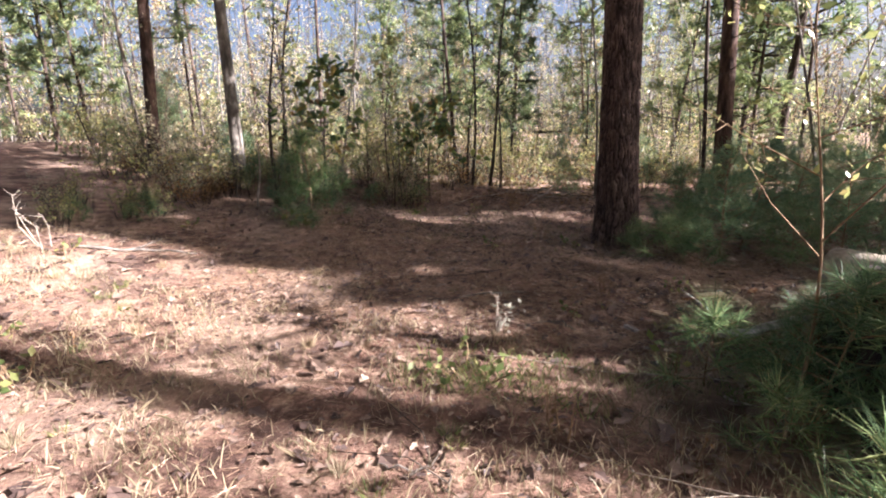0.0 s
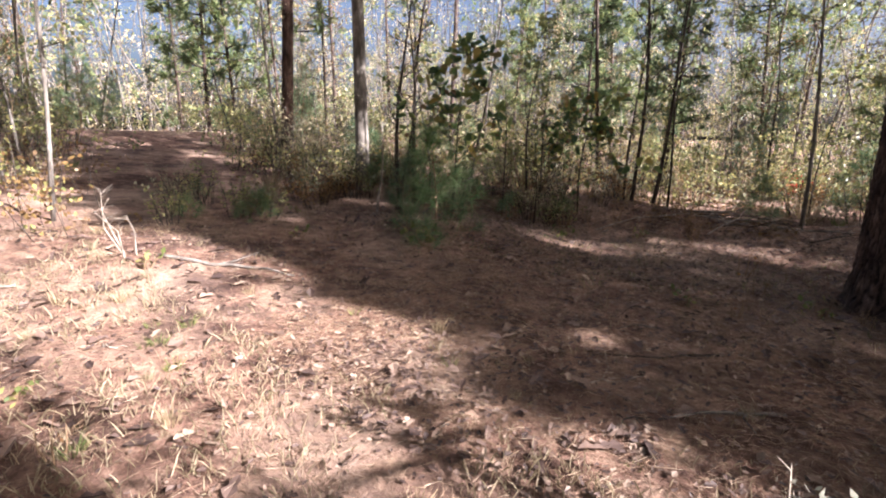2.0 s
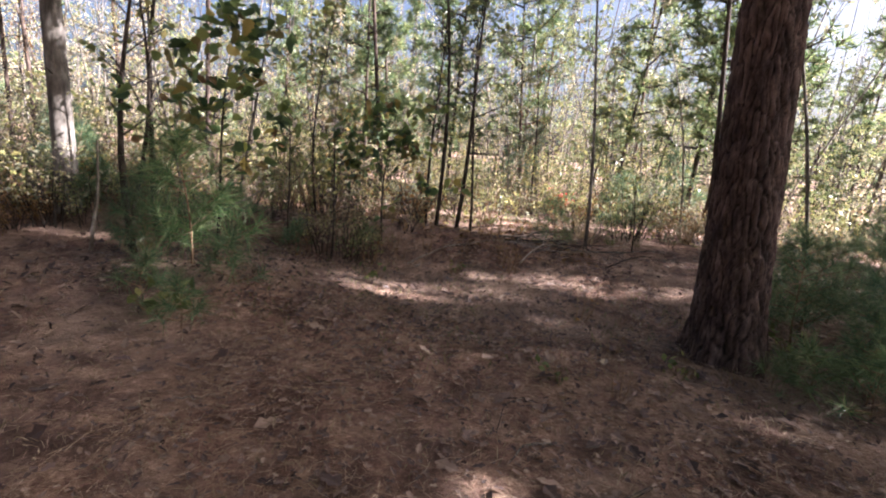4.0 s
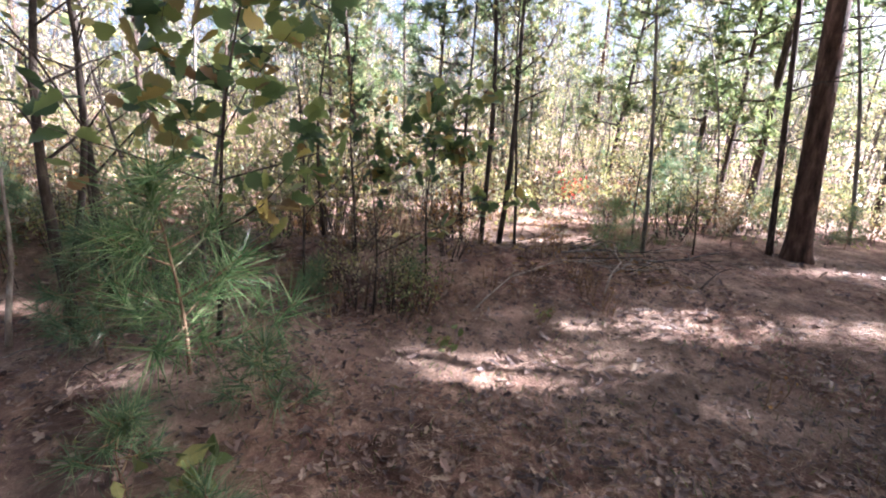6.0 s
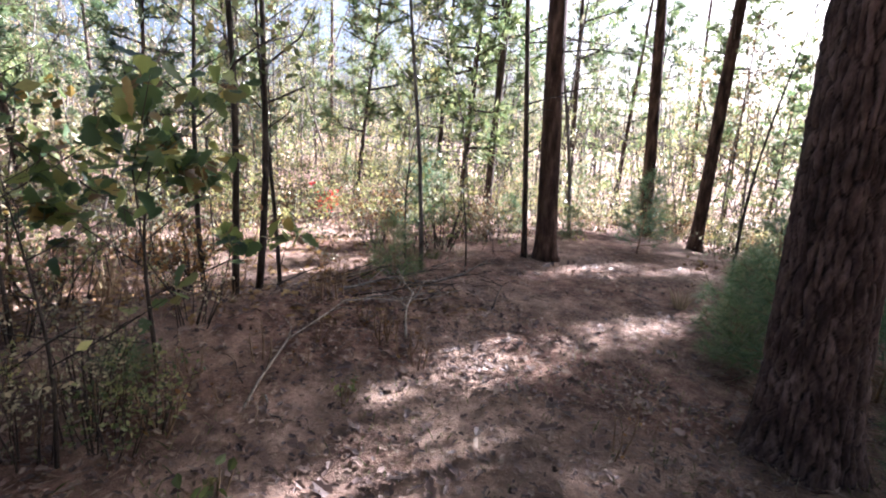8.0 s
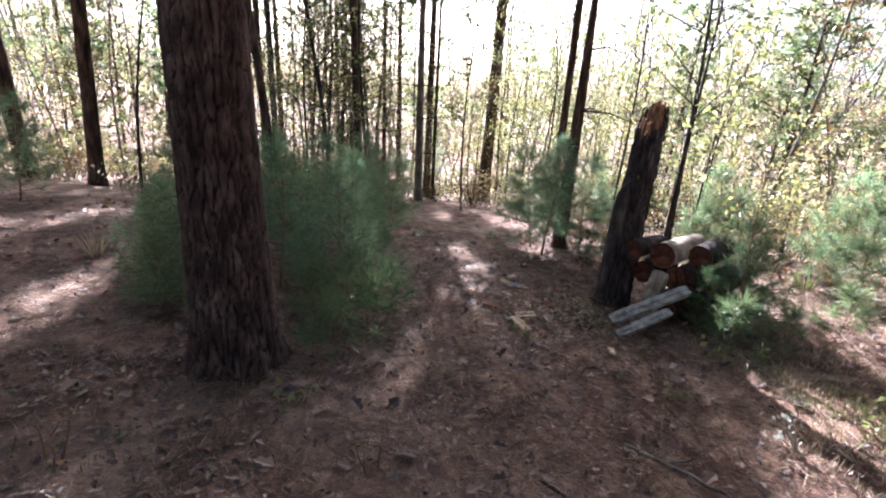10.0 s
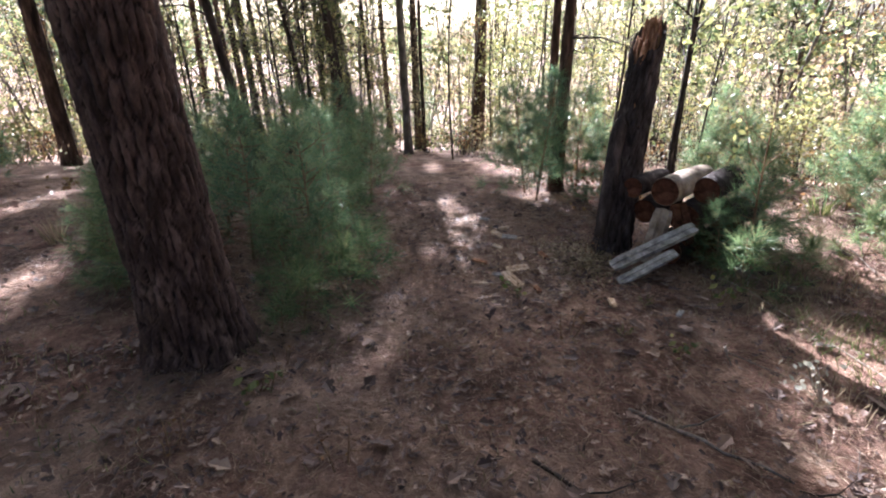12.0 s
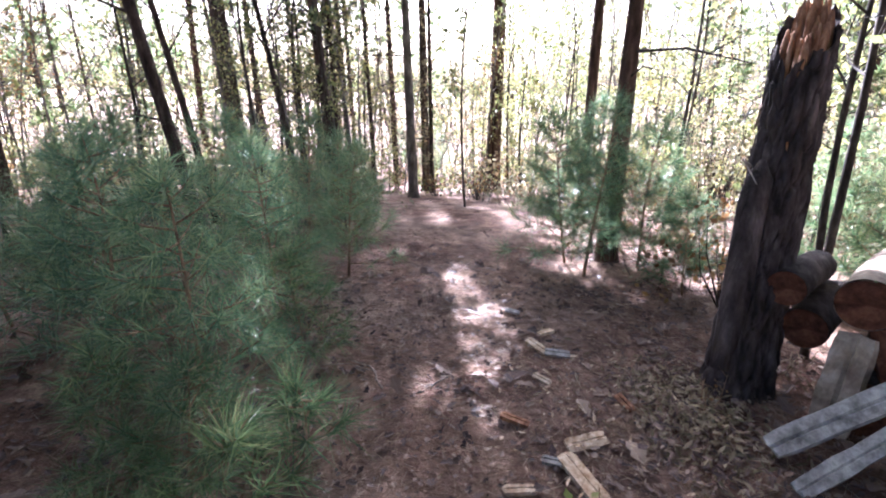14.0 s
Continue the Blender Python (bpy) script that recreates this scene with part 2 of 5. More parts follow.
class Builder:
    """Collects tubes and blades, then makes one mesh of them."""

    def __init__(self):
        self.v, self.f, self.n = [], [], 0

    def raw(self, verts, faces):
        self.v.append(np.asarray(verts, float))
        self.f.extend([tuple(i + self.n for i in f) for f in faces])
        self.n += len(verts)

    def tube(self, pts, radii, sides=6, cap=True):
        pts = [Vector(p) for p in pts]
        ring, faces = [], []
        side = None
        for i, p in enumerate(pts):
            d = (pts[min(i + 1, len(pts) - 1)] - pts[max(i - 1, 0)]).normalized()
            if side is None:
                side = d.cross(Vector((0.31, 0.95, 0.07))).normalized()
            side = (side - d * side.dot(d)).normalized()
            up = d.cross(side)
            for k in range(sides):
                a = 2 * math.pi * k / sides
                ring.append(p + (side * math.cos(a) + up * math.sin(a)) * radii[i])
        for i in range(len(pts) - 1):
            for k in range(sides):
                k2 = (k + 1) % sides
                faces.append((i * sides + k, i * sides + k2, (i + 1) * sides + k2, (i + 1) * sides + k))
        if cap:
            faces.append(tuple(range(sides - 1, -1, -1)))
            faces.append(tuple((len(pts) - 1) * sides + k for k in range(sides)))
        self.raw([tuple(p) for p in ring], faces)

    def blades(self, base, tip, width, rng, bend=0.0):
        """Long thin triangles from base to tip: needles, straw and grass."""
        base, tip = np.asarray(base, float), np.asarray(tip, float)
        d = tip - base
        s = np.cross(d, rng.normal(size=d.shape))
        s /= np.linalg.norm(s, axis=1)[:, None] + 1e-9
        s *= np.broadcast_to(np.asarray(width, float), (len(d),))[:, None] / 2
        n = len(d)
        if bend:
            mid = base + d * 0.55 + np.array([0, 0, 1.0]) * np.linalg.norm(d, axis=1)[:, None] * bend
            v = np.stack([base - s, base + s, mid + s * 0.9, tip, mid - s * 0.9], 1).reshape(-1, 3)
            self.f.extend([tuple(self.n + 5 * i + k for k in range(5)) for i in range(n)])
        else:
            v = np.stack([base - s, base + s, tip], 1).reshape(-1, 3)
            self.f.extend([(self.n + 3 * i, self.n + 3 * i + 1, self.n + 3 * i + 2) for i in range(n)])
        self.v.append(v)
        self.n += len(v)

    def leaves(self, at, size, rng, flat=0.0, long=1.6, lobed=False, droop=0.0):
        """Leaf blades folded along the midrib, turned at random; flat 1 lays them down."""
        at = np.asarray(at, float)
        n = len(at)
        size = np.broadcast_to(np.asarray(size, float), (n,))[:, None]
        ax = rng.normal(size=(n, 3))
        ax[:, 2] = ax[:, 2] * (1 - flat) - droop
        ax /= np.linalg.norm(ax, axis=1)[:, None] + 1e-9
        nm = rng.normal(size=(n, 3)) * (1 - flat * 0.75) + np.array([0, 0, 1.0]) * (0.5 + 2.0 * flat)
        sd = np.cross(ax, nm)
        sd /= np.linalg.norm(sd, axis=1)[:, None] + 1e-9
        up = np.cross(sd, ax)
        L, Wd = size * long / 2, size / 2
        curl = up * size * rng.uniform(0.05, 0.3, (n, 1))
        if lobed:
            prof = [(-1.0, 0.08), (-0.45, 0.7), (-0.1, 0.45), (0.35, 1.0), (1.0, 0.12)]
        else:
            prof = [(-1.0, 0.05), (-0.2, 1.0), (0.45, 0.8), (1.0, 0.03)]
        k = len(prof)
        left = [at + ax * L * u - sd * Wd * w + curl * w for u, w in prof]
        mid = [at + ax * L * u for u, w in prof]
        right = [at + ax * L * u + sd * Wd * w + curl * w for u, w in prof]
        v = np.stack(left + mid + right, 1).reshape(-1, 3)
        m = 3 * k
        for i in range(n):
            o = self.n + m * i
            self.f.append(tuple(o + j for j in range(k)) + tuple(o + k + j for j in range(k - 1, -1, -1)))
            self.f.append(tuple(o + k + j for j in range(k)) + tuple(o + 2 * k + j for j in range(k - 1, -1, -1)))
        self.v.append(v)
        self.n += len(v)

    def diamonds(self, at, size, rng, long=1.7):
        """Small four-cornered blades for leaves seen from afar."""
        at = np.asarray(at, float)
        n = len(at)
        size = np.broadcast_to(np.asarray(size, float), (n,))[:, None]
        a, b = rng.normal(size=(n, 3)), rng.normal(size=(n, 3))
        a /= np.linalg.norm(a, axis=1)[:, None] + 1e-9
        b = np.cross(a, b)
        b /= np.linalg.norm(b, axis=1)[:, None] + 1e-9
        v = np.stack([at - a * size * long / 2, at + b * size / 2, at + a * size * long / 2, at - b * size / 2], 1).reshape(-1, 3)
        self.f.extend([tuple(self.n + 4 * i + k for k in range(4)) for i in range(n)])
        self.v.append(v)
        self.n += len(v)

    def mesh(self, name, mat, smooth=False):
        me = bpy.data.meshes.new(name)
        me.from_pydata(np.concatenate(self.v).tolist() if self.v else [], [], self.f)
        me.materials.append(mat)
        if smooth:
            me.polygons.foreach_set("use_smooth", [True] * len(me.polygons))
        me.update()
        return me


def part(name, builder, mat, parent, label="", smooth=True):
    ob = new(name, builder.mesh(name, mat, smooth))
    ob.parent = parent
    if label:
        tagged(ob, label)
    return ob


def thing(name, builder, mat, label, category, group="", kind="", smooth=True):
    return tagged(new(name, builder.mesh(name, mat, smooth)), label, category, group, kind)


# ---- ground ----


def bell(x, y, cx, cy, sx, sy):
    return math.exp(-((x - cx) / sx) ** 2 - ((y - cy) / sy) ** 2)


def ramp_up(v, soft=1.0):
    return soft * math.log1p(math.exp(min(v / soft, 40)))


def step_down(v):
    return 1 / (1 + math.exp(max(-40, min(40, v))))


def ground_z(x, y):
    """Height of the forest floor: a low berm, a rise to the west, a fall to the east along the trail."""
    z = 0.34 * math.exp(-((y - 2.75 - 0.12 * (x + 3)) / 0.75) ** 2) * step_down(1.8 * (x + 1.6)) * step_down(-1.2 * (x + 9))
    z += 0.16 * bell(x, y, -4.2, 0.2, 1.1, 0.9) + 0.22 * bell(x, y, -5.6, -3.4, 1.3, 1.2)
    z += 0.085 * min(ramp_up(-(x + 5.0)), 14)
    z -= 0.06 * min(ramp_up(x - 1.5), 14) + 0.10 * min(ramp_up(x - 6.5), 12)
    z += 0.16 * bell(x, y, 2.5, -5.6, 2.6, 1.3)
    z += 0.035 * noise.noise((x * 0.9, y * 0.9, 3.1)) + 0.020 * noise.noise((x * 3.1, y * 3.1, 9.2)) + 0.012 * noise.noise((x * 7.3, y * 7.3, 4.4))
    z -= 0.035 * bell(x, y, 0, 0, 3.0, 3.0)
    return z * (1.0 if abs(x) + abs(y) < 90 else 0.7)


def ground():
    steps = [0.0]
    while steps[-1] < 600:
        r = steps[-1]
        steps.append(r + (0.08 if r < 7.5 else 0.10 * (r / 7.5) ** 1.8))
    line = [-s for s in reversed(steps[1:])] + steps
    n = len(line)
    verts = [(x - 1.0, y - 1.0, ground_z(x - 1.0, y - 1.0)) for y in line for x in line]
    b = Builder()
    b.raw(verts, [(j * n + i, j * n + i + 1, (j + 1) * n + i + 1, (j + 1) * n + i) for j in range(n - 1) for i in range(n - 1)])
    return thing("ground", b, FLOOR, "reddish brown forest floor covered in pine straw and leaves", "ground", kind="structure")


ground()


def rest(x, y, sink=0.02):
    return Vector((x, y, ground_z(x, y) - sink))

# sun glades on the floor, kept lit by leaving out boughs towards the sun: x, lane, half length, half width
LANE = math.tan(radians(90 - SUN_AZ))
GLADES = [(-1.0, -5.3, 5.0, 0.5), (-2.8, -3.85, 3.2, 0.42), (-3.6, -3.0, 1.4, 0.5), (-5.4, -2.8, 1.0, 0.4), (-3.0, -2.5, 0.8, 0.35),
          (-4.9, -2.2, 1.0, 0.25), (-1.9, -2.07, 0.4, 0.2), (-1.3, -3.15, 0.5, 0.2), (2.4, -2.1, 1.2, 0.2), (6.5, -2.3, 0.7, 0.2), (6.0, -3.3, 0.8, 0.25),
          (1.3, -1.77, 0.35, 0.15), (0.3, -1.42, 0.4, 0.15), (-0.1, -1.13, 0.4, 0.15), (0.0, -1.98, 0.35, 0.12), (-2.7, 0.78, 0.85, 0.28),
          (-6.7, -0.5, 0.6, 0.18), (-0.2, 1.48, 2.0, 0.22), (-1.1, 1.82, 0.6, 0.15), (-2.2, 0.98, 0.4, 0.18), (2.1, 3.2, 1.0, 0.3),
          (4.0, 2.8, 1.0, 0.3), (-4.5, 4.9, 4.0, 1.0), (-3.5, 7.2, 4.0, 0.9), (0.6, -5.2, 1.6, 0.5), (-4.7, -0.25, 0.45, 0.15), (-5.3, 0.38, 0.55, 0.18), (0.7, -0.75, 0.7, 0.14), (1.7, -0.45, 0.6, 0.12)]


def lane_of(x, y):
    return y - LANE * (x + 2)


def over_glade(p, more=0.1):
    """Whether a bough at p would stand between the sun and a glade."""
    q = Vector(p) - TO_SUN * (p[2] / TO_SUN.z)
    lane = lane_of(q.x, q.y)
    return any(((q.x - x) / (rx + more * 2)) ** 2 + ((lane - c) / (rl + more)) ** 2 < 1 for x, c, rx, rl in GLADES)

# ---- trees and plants: one function for each kind ----


def stuff(ob):
    return tagged(ob, kind="stuff")


def bent_line(rng, height, lean, wobble, n=12, power=1.0):
    """Points of a stem that starts at the origin, leans and wanders."""
    p1, p2 = rng.uniform(0, 6.28, 2)
    out = []
    for i in range(n + 1):
        u = i / n
        z = height * u
        out.append(Vector((lean[0] * z + wobble * math.sin(3.1 * u + p1) * u ** power - 0,
                           lean[1] * z + wobble * math.cos(2.6 * u + p2) * u ** power, z)))
    return out


def on_line(pts, u):
    s = min(max(u, 0), 0.9999) * (len(pts) - 1)
    i = int(s)
    return pts[i].lerp(pts[i + 1], s - i)


def needle_tuft(b, rng, tip, way, length, count, width, spread=0.9):
    """A brush of long needles around the end of a shoot."""
    way = np.array(Vector(way).normalized())
    d = rng.normal(size=(count, 3))
    d /= np.linalg.norm(d, axis=1)[:, None]
    d = d * spread + way * rng.uniform(0.35, 1.0, (count, 1))
    d /= np.linalg.norm(d, axis=1)[:, None]
    start = np.array(tip) - way * rng.uniform(0, length * 0.55, (count, 1))
    end = start + d * length * rng.uniform(0.7, 1.1, (count, 1))
    end[:, 2] -= length * 0.12
    b.blades(start, end, width, rng)


def pine_sapling(name, seed, height, reach, tufts, label, mat=None, needles=60, length=0.22, width=0.0052, group="young pines"):
    rng = np.random.default_rng(seed)
    root = tagged(new(name), label, "pine sapling", group)
    wood, green = Builder(), Builder()
    stem = bent_line(rng, height, rng.normal(0, 0.05, 2), 0.06, 8)
    wood.tube(stem, [0.010 * height * (1 - 0.75 * i / 8) for i in range(9)], 6)
    needle_tuft(green, rng, stem[-1], (0, 0, 1), length * 1.15, needles + 30, width, 0.75)
    for k in range(tufts):
        u = 0.12 + 0.83 * (k + rng.uniform(0, 1)) / tufts
        base = on_line(stem, u)
        a = k * 2.399 + rng.uniform(-0.5, 0.5)
        out = reach * (1.08 - u) * rng.uniform(0.55, 1.1) + 0.06
        rise = rng.uniform(0.15, 0.75)
        end = base + Vector((math.cos(a) * out, math.sin(a) * out, out * rise))
        midp = base.lerp(end, 0.5) - Vector((0, 0, 0.06 * out))
        wood.tube([base, midp, end], [0.006, 0.005, 0.003], 4, False)
        way = Vector((math.cos(a), math.sin(a), 0.55 + rise))
        needle_tuft(green, rng, end, way, length, needles, width)
        if out > 0.3:
            needle_tuft(green, rng, midp, way, length * 0.9, needles // 2, width)
            side = midp + Vector((math.cos(a + 1.1), math.sin(a + 1.1), 0.4)) * out * 0.4
            wood.tube([midp, side], [0.004, 0.002], 4, False)
            needle_tuft(green, rng, side, way, length * 0.9, needles * 2 // 3, width)
    part("stem", wood, STRAW_STALK, root)
    stuff(part("foliage", green, mat or NEEDLE, root, smooth=False))
    return root


def pole_pine(name, seed, height, radius, crown_from, label, mat=None, lean=(0, 0), stubs=9, spread=2.0, tufts=150, group="pole pines", category="pine tree", at=None):
    """A straight pine: bare trunk with dead stubs, and an open crown of needle tufts far up."""
    rng = np.random.default_rng(seed)
    root = tagged(new(name), label, category, group)
    wood, dead, limbs, green = Builder(), Builder(), Builder(), Builder()
    n = 22
    stem = bent_line(rng, height, lean, 0.02 * height * 0.35, n, 1.4)
    rad = [radius * (1 - 0.8 * (i / n) ** 1.15) + 0.5 * radius * math.exp(-i / n * height / 0.22) for i in range(n + 1)]
    fine = [on_line(stem, u) for u in (0, 0.008, 0.02, 0.04)] + stem[2:]
    frad = [radius * 1.5, radius * 1.28, radius * 1.1, radius * 1.02] + rad[2:]
    wood.tube(fine, frad, 14)
    for k in range(stubs):
        u = rng.uniform(0.1, crown_from / height)
        base, a, out = on_line(stem, u), rng.uniform(0, 6.28), rng.uniform(0.25, 1.3)
        d = Vector((math.cos(a), math.sin(a), rng.uniform(-0.15, 0.25)))
        e = base + d * out
        dead.tube([base, base.lerp(e, 0.5) + Vector((0, 0, 0.06)), e], [0.014, 0.009, 0.004], 4, False)
        f = base.lerp(e, 0.6) + Vector((rng.uniform(-1, 1), rng.uniform(-1, 1), 0.3)) * out * 0.3
        dead.tube([base.lerp(e, 0.6), f], [0.006, 0.002], 4, False)
    boughs = max(8, tufts // 7)
    for k in range(boughs):
        u = crown_from / height + (1 - crown_from / height) * (k + rng.uniform(0, 1)) / boughs
        base, a = on_line(stem, u), k * 2.399 + rng.uniform(-0.4, 0.4)
        out = spread * (1.15 - (u - crown_from / height) / (1.001 - crown_from / height)) * rng.uniform(0.6, 1.1)
        e = base + Vector((math.cos(a), math.sin(a), rng.uniform(0.05, 0.5))) * out
        # with at, boughs over a glade are left out so the sun gets through
        foot = Vector((at[0], at[1], ground_z(*at))) if at else None
        if not (at and over_glade(foot + e, 0.0) and over_glade(foot + base.lerp(e, 0.5), 0.0)):
            limbs.tube([base, base.lerp(e, 0.5) + Vector((0, 0, -0.05 * out)), e], [0.035, 0.022, 0.008], 5, False)
        for j in range(7):
            t = base.lerp(e, rng.uniform(0.4, 1.05)) + Vector(rng.normal(0, 0.22, 3)) * (0.4 + out * 0.35)
            if at and over_glade(foot + t):
                continue
            limbs.tube([base.lerp(e, 0.5), t], [0.01, 0.004], 3, False)
            needle_tuft(green, rng, t, (math.cos(a), math.sin(a), 0.6), 0.36, 19, 0.046, 1.0)
    part("trunk", wood, mat or THIN_BARK, root)
    if stubs:
        stuff(part("deadwood", dead, DARK_TWIG, root, "bare broken dead twigs"))
    arms_ob = stuff(part("branchwork", limbs, DARK_TWIG, root))
    stuff(part("crown", green, NEEDLE_HIGH, arms_ob, smooth=False))
    return root


def oak_leaf_mesh(seed):
    """One lobed oak leaf, a unit wide, cupped along the midrib, with its stalk."""
    r = np.random.default_rng(seed)
    prof = [(-0.55, 0.05), (-0.35, 0.3), (-0.2, 0.22), (0.05, 0.42), (0.15, 0.30), (0.4, 0.52), (0.55, 0.36), (0.7, 0.4), (0.85, 0.06)]
    cup, bend = r.uniform(0.1, 0.5), r.uniform(-0.25, 0.35)
    k = len(prof)
    v = [(-w * r.uniform(0.9, 1.1), u, w * cup - bend * u * u) for u, w in prof] + [(0, u, -bend * u * u) for u, w in prof] + [(w * r.uniform(0.9, 1.1), u, w * cup - bend * u * u) for u, w in prof]
    f = [(i, i + 1, k + i + 1, k + i) for i in range(k - 1)] + [(k + i, k + i + 1, 2 * k + i + 1, 2 * k + i) for i in range(k - 1)]
    b = Builder()
    b.raw(v, f)
    b.tube([(0, -0.55, -bend * 0.3), (0, -0.85, -bend * 0.3 - 0.05)], [0.02, 0.015], 3, False)
    return b.mesh("leaf", OAK_SINGLE, True)


LEAVES = [oak_leaf_mesh(s) for s in range(5)]


def hardwood_sapling(name, seed, height, radius, leaf, count, label, wood_mat=None, leaf_mat=None, low=0.25, spread=1.0, lean=(0, 0), group="understory saplings", long=1.8, clump=0.16, category="sapling", single=False):
    """A thin whippy tree: stem, branches, twigs and loose leaves with gaps between them."""
    rng = np.random.default_rng(seed)
    root = tagged(new(name), label, category, group)
    wood, twigs, green = Builder(), Builder(), Builder()
    stem = bent_line(rng, height, (lean[0] + rng.normal(0, 0.03), lean[1] + rng.normal(0, 0.03)), 0.075 * height, 10, 1.2)
    wood.tube(stem, [radius * (1.15 - 0.95 * i / 10) for i in range(11)], 7)
    spots = []
    arms = int(7 + height * 2.2)
    for k in range(arms):
        u = low + (0.98 - low) * (k + rng.uniform(0, 1)) / arms
        base, a = on_line(stem, u), k * 2.399 + rng.uniform(-0.6, 0.6)
        out = spread * (0.35 + 0.75 * (1 - abs(2 * u - 0.9))) * rng.uniform(0.5, 1.15)
        e = base + Vector((math.cos(a), math.sin(a), rng.uniform(0.3, 1.1))) * out
        midp = base.lerp(e, 0.5) + Vector(rng.normal(0, 0.05, 3)) * out
        r = radius * 0.4 * (1.1 - u)
        twigs.tube([base, midp, e], [r + 0.002, r * 0.7 + 0.0015, 0.0015], 4, False)
        for j in range(4):
            s = base.lerp(e, rng.uniform(0.3, 0.95))
            t = s + Vector(rng.normal(0, 1, 3)).normalized() * out * rng.uniform(0.2, 0.5)
            twigs.tube([s, t], [0.003, 0.001], 3, False)
            spots.append((s, t))
        spots.append((midp, e))
    sp = np.array([[tuple(a), tuple(c)] for a, c in spots])
    pick = rng.integers(0, len(sp), count)
    u = rng.uniform(0.2, 1.05, (count, 1))
    at = sp[pick, 0] * (1 - u) + sp[pick, 1] * u + rng.normal(0, clump * 0.4, (count, 3))
    if single:
        pass
    elif leaf > 0.06:
        green.leaves(at, rng.uniform(0.6, 1.2, count) * leaf, rng, long=long, lobed=True, droop=0.35)
    else:
        green.diamonds(at, rng.uniform(0.6, 1.25, count) * leaf, rng, long)
    part("trunk", wood, wood_mat or DARK_TWIG, root)
    arms_ob = stuff(part("branchwork", twigs, wood_mat or DARK_TWIG, root))
    if single:
        turn = np.random.default_rng(seed + 1)
        for i, p in enumerate(at):
            lf = new("leaf", LEAVES[i % len(LEAVES)])
            lf.parent = arms_ob
            s = leaf * turn.uniform(0.6, 1.25)
            lf.matrix_basis = pose(*p, turn.normal(25, 35), turn.normal(0, 35), turn.uniform(0, 360)) @ Matrix.Scale(s, 4)
    else:
        stuff(part("crown", green, leaf_mat or GREEN_LEAF, arms_ob, smooth=False))
    return root


def shrub(name, seed, height, stems, leaf, count, label, leaf_mat, wood_mat=None, spread=0.5, group="low shrubs", category="shrub"):
    rng = np.random.default_rng(seed)
    root = tagged(new(name), label, category, group)
    wood, green = Builder(), Builder()
    spots = []
    for k in range(stems):
        a, r = rng.uniform(0, 6.28), rng.uniform(0, spread * 0.35)
        h = height * rng.uniform(0.55, 1.1)
        p0 = Vector((math.cos(a) * r, math.sin(a) * r, 0))
        d = Vector((math.cos(a) * rng.uniform(0.1, 0.7) * spread, math.sin(a) * rng.uniform(0.1, 0.7) * spread, h))
        p2 = p0 + d
        p1 = p0.lerp(p2, 0.5) + Vector(rng.normal(0, 0.05, 3)) * h
        wood.tube([p0, p1, p2], [0.006 + 0.004 * height, 0.005, 0.0015], 4, False)
        for j in range(5):
            s = p1.lerp(p2, rng.uniform(-0.4, 0.95))
            t = s + Vector((rng.normal(), rng.normal(), rng.uniform(0, 1))).normalized() * height * rng.uniform(0.1, 0.3)
            wood.tube([s, t], [0.003, 0.001], 3, False)
            spots.append((s, t))
        spots.append((p1, p2))
    sp = np.array([[tuple(a), tuple(c)] for a, c in spots])
    if count:
        pick = rng.integers(0, len(sp), count)
        u = rng.uniform(0.1, 1.05, (count, 1))
        at = sp[pick, 0] * (1 - u) + sp[pick, 1] * u + rng.normal(0, 0.04, (count, 3))
        if leaf > 0.045:
            green.leaves(at, rng.uniform(0.6, 1.2, count) * leaf, rng, long=1.7)
        else:
            green.diamonds(at, rng.uniform(0.6, 1.25, count) * leaf, rng)
        stuff(part("foliage", green, leaf_mat, root, smooth=False))
    stuff(part("branchwork", wood, wood_mat or DARK_TWIG, root))
    return root


def grass_tuft(name, seed, height, count, spread, label, mat, group="grass tufts"):
    rng = np.random.default_rng(seed)
    b = Builder()
    a, r = rng.uniform(0, 6.28, count), rng.uniform(0, spread * 0.3, count)
    base = np.stack([np.cos(a) * r, np.sin(a) * r, np.zeros(count) - 0.01], 1)
    out = rng.uniform(0.15, 1.0, count) * spread
    tip = base + np.stack([np.cos(a) * out, np.sin(a) * out, height * rng.uniform(0.5, 1.1, count)], 1)
    b.blades(base, tip, 0.005, rng, bend=0.12)
    return thing(name, b, mat, label, "grass", group, smooth=False)


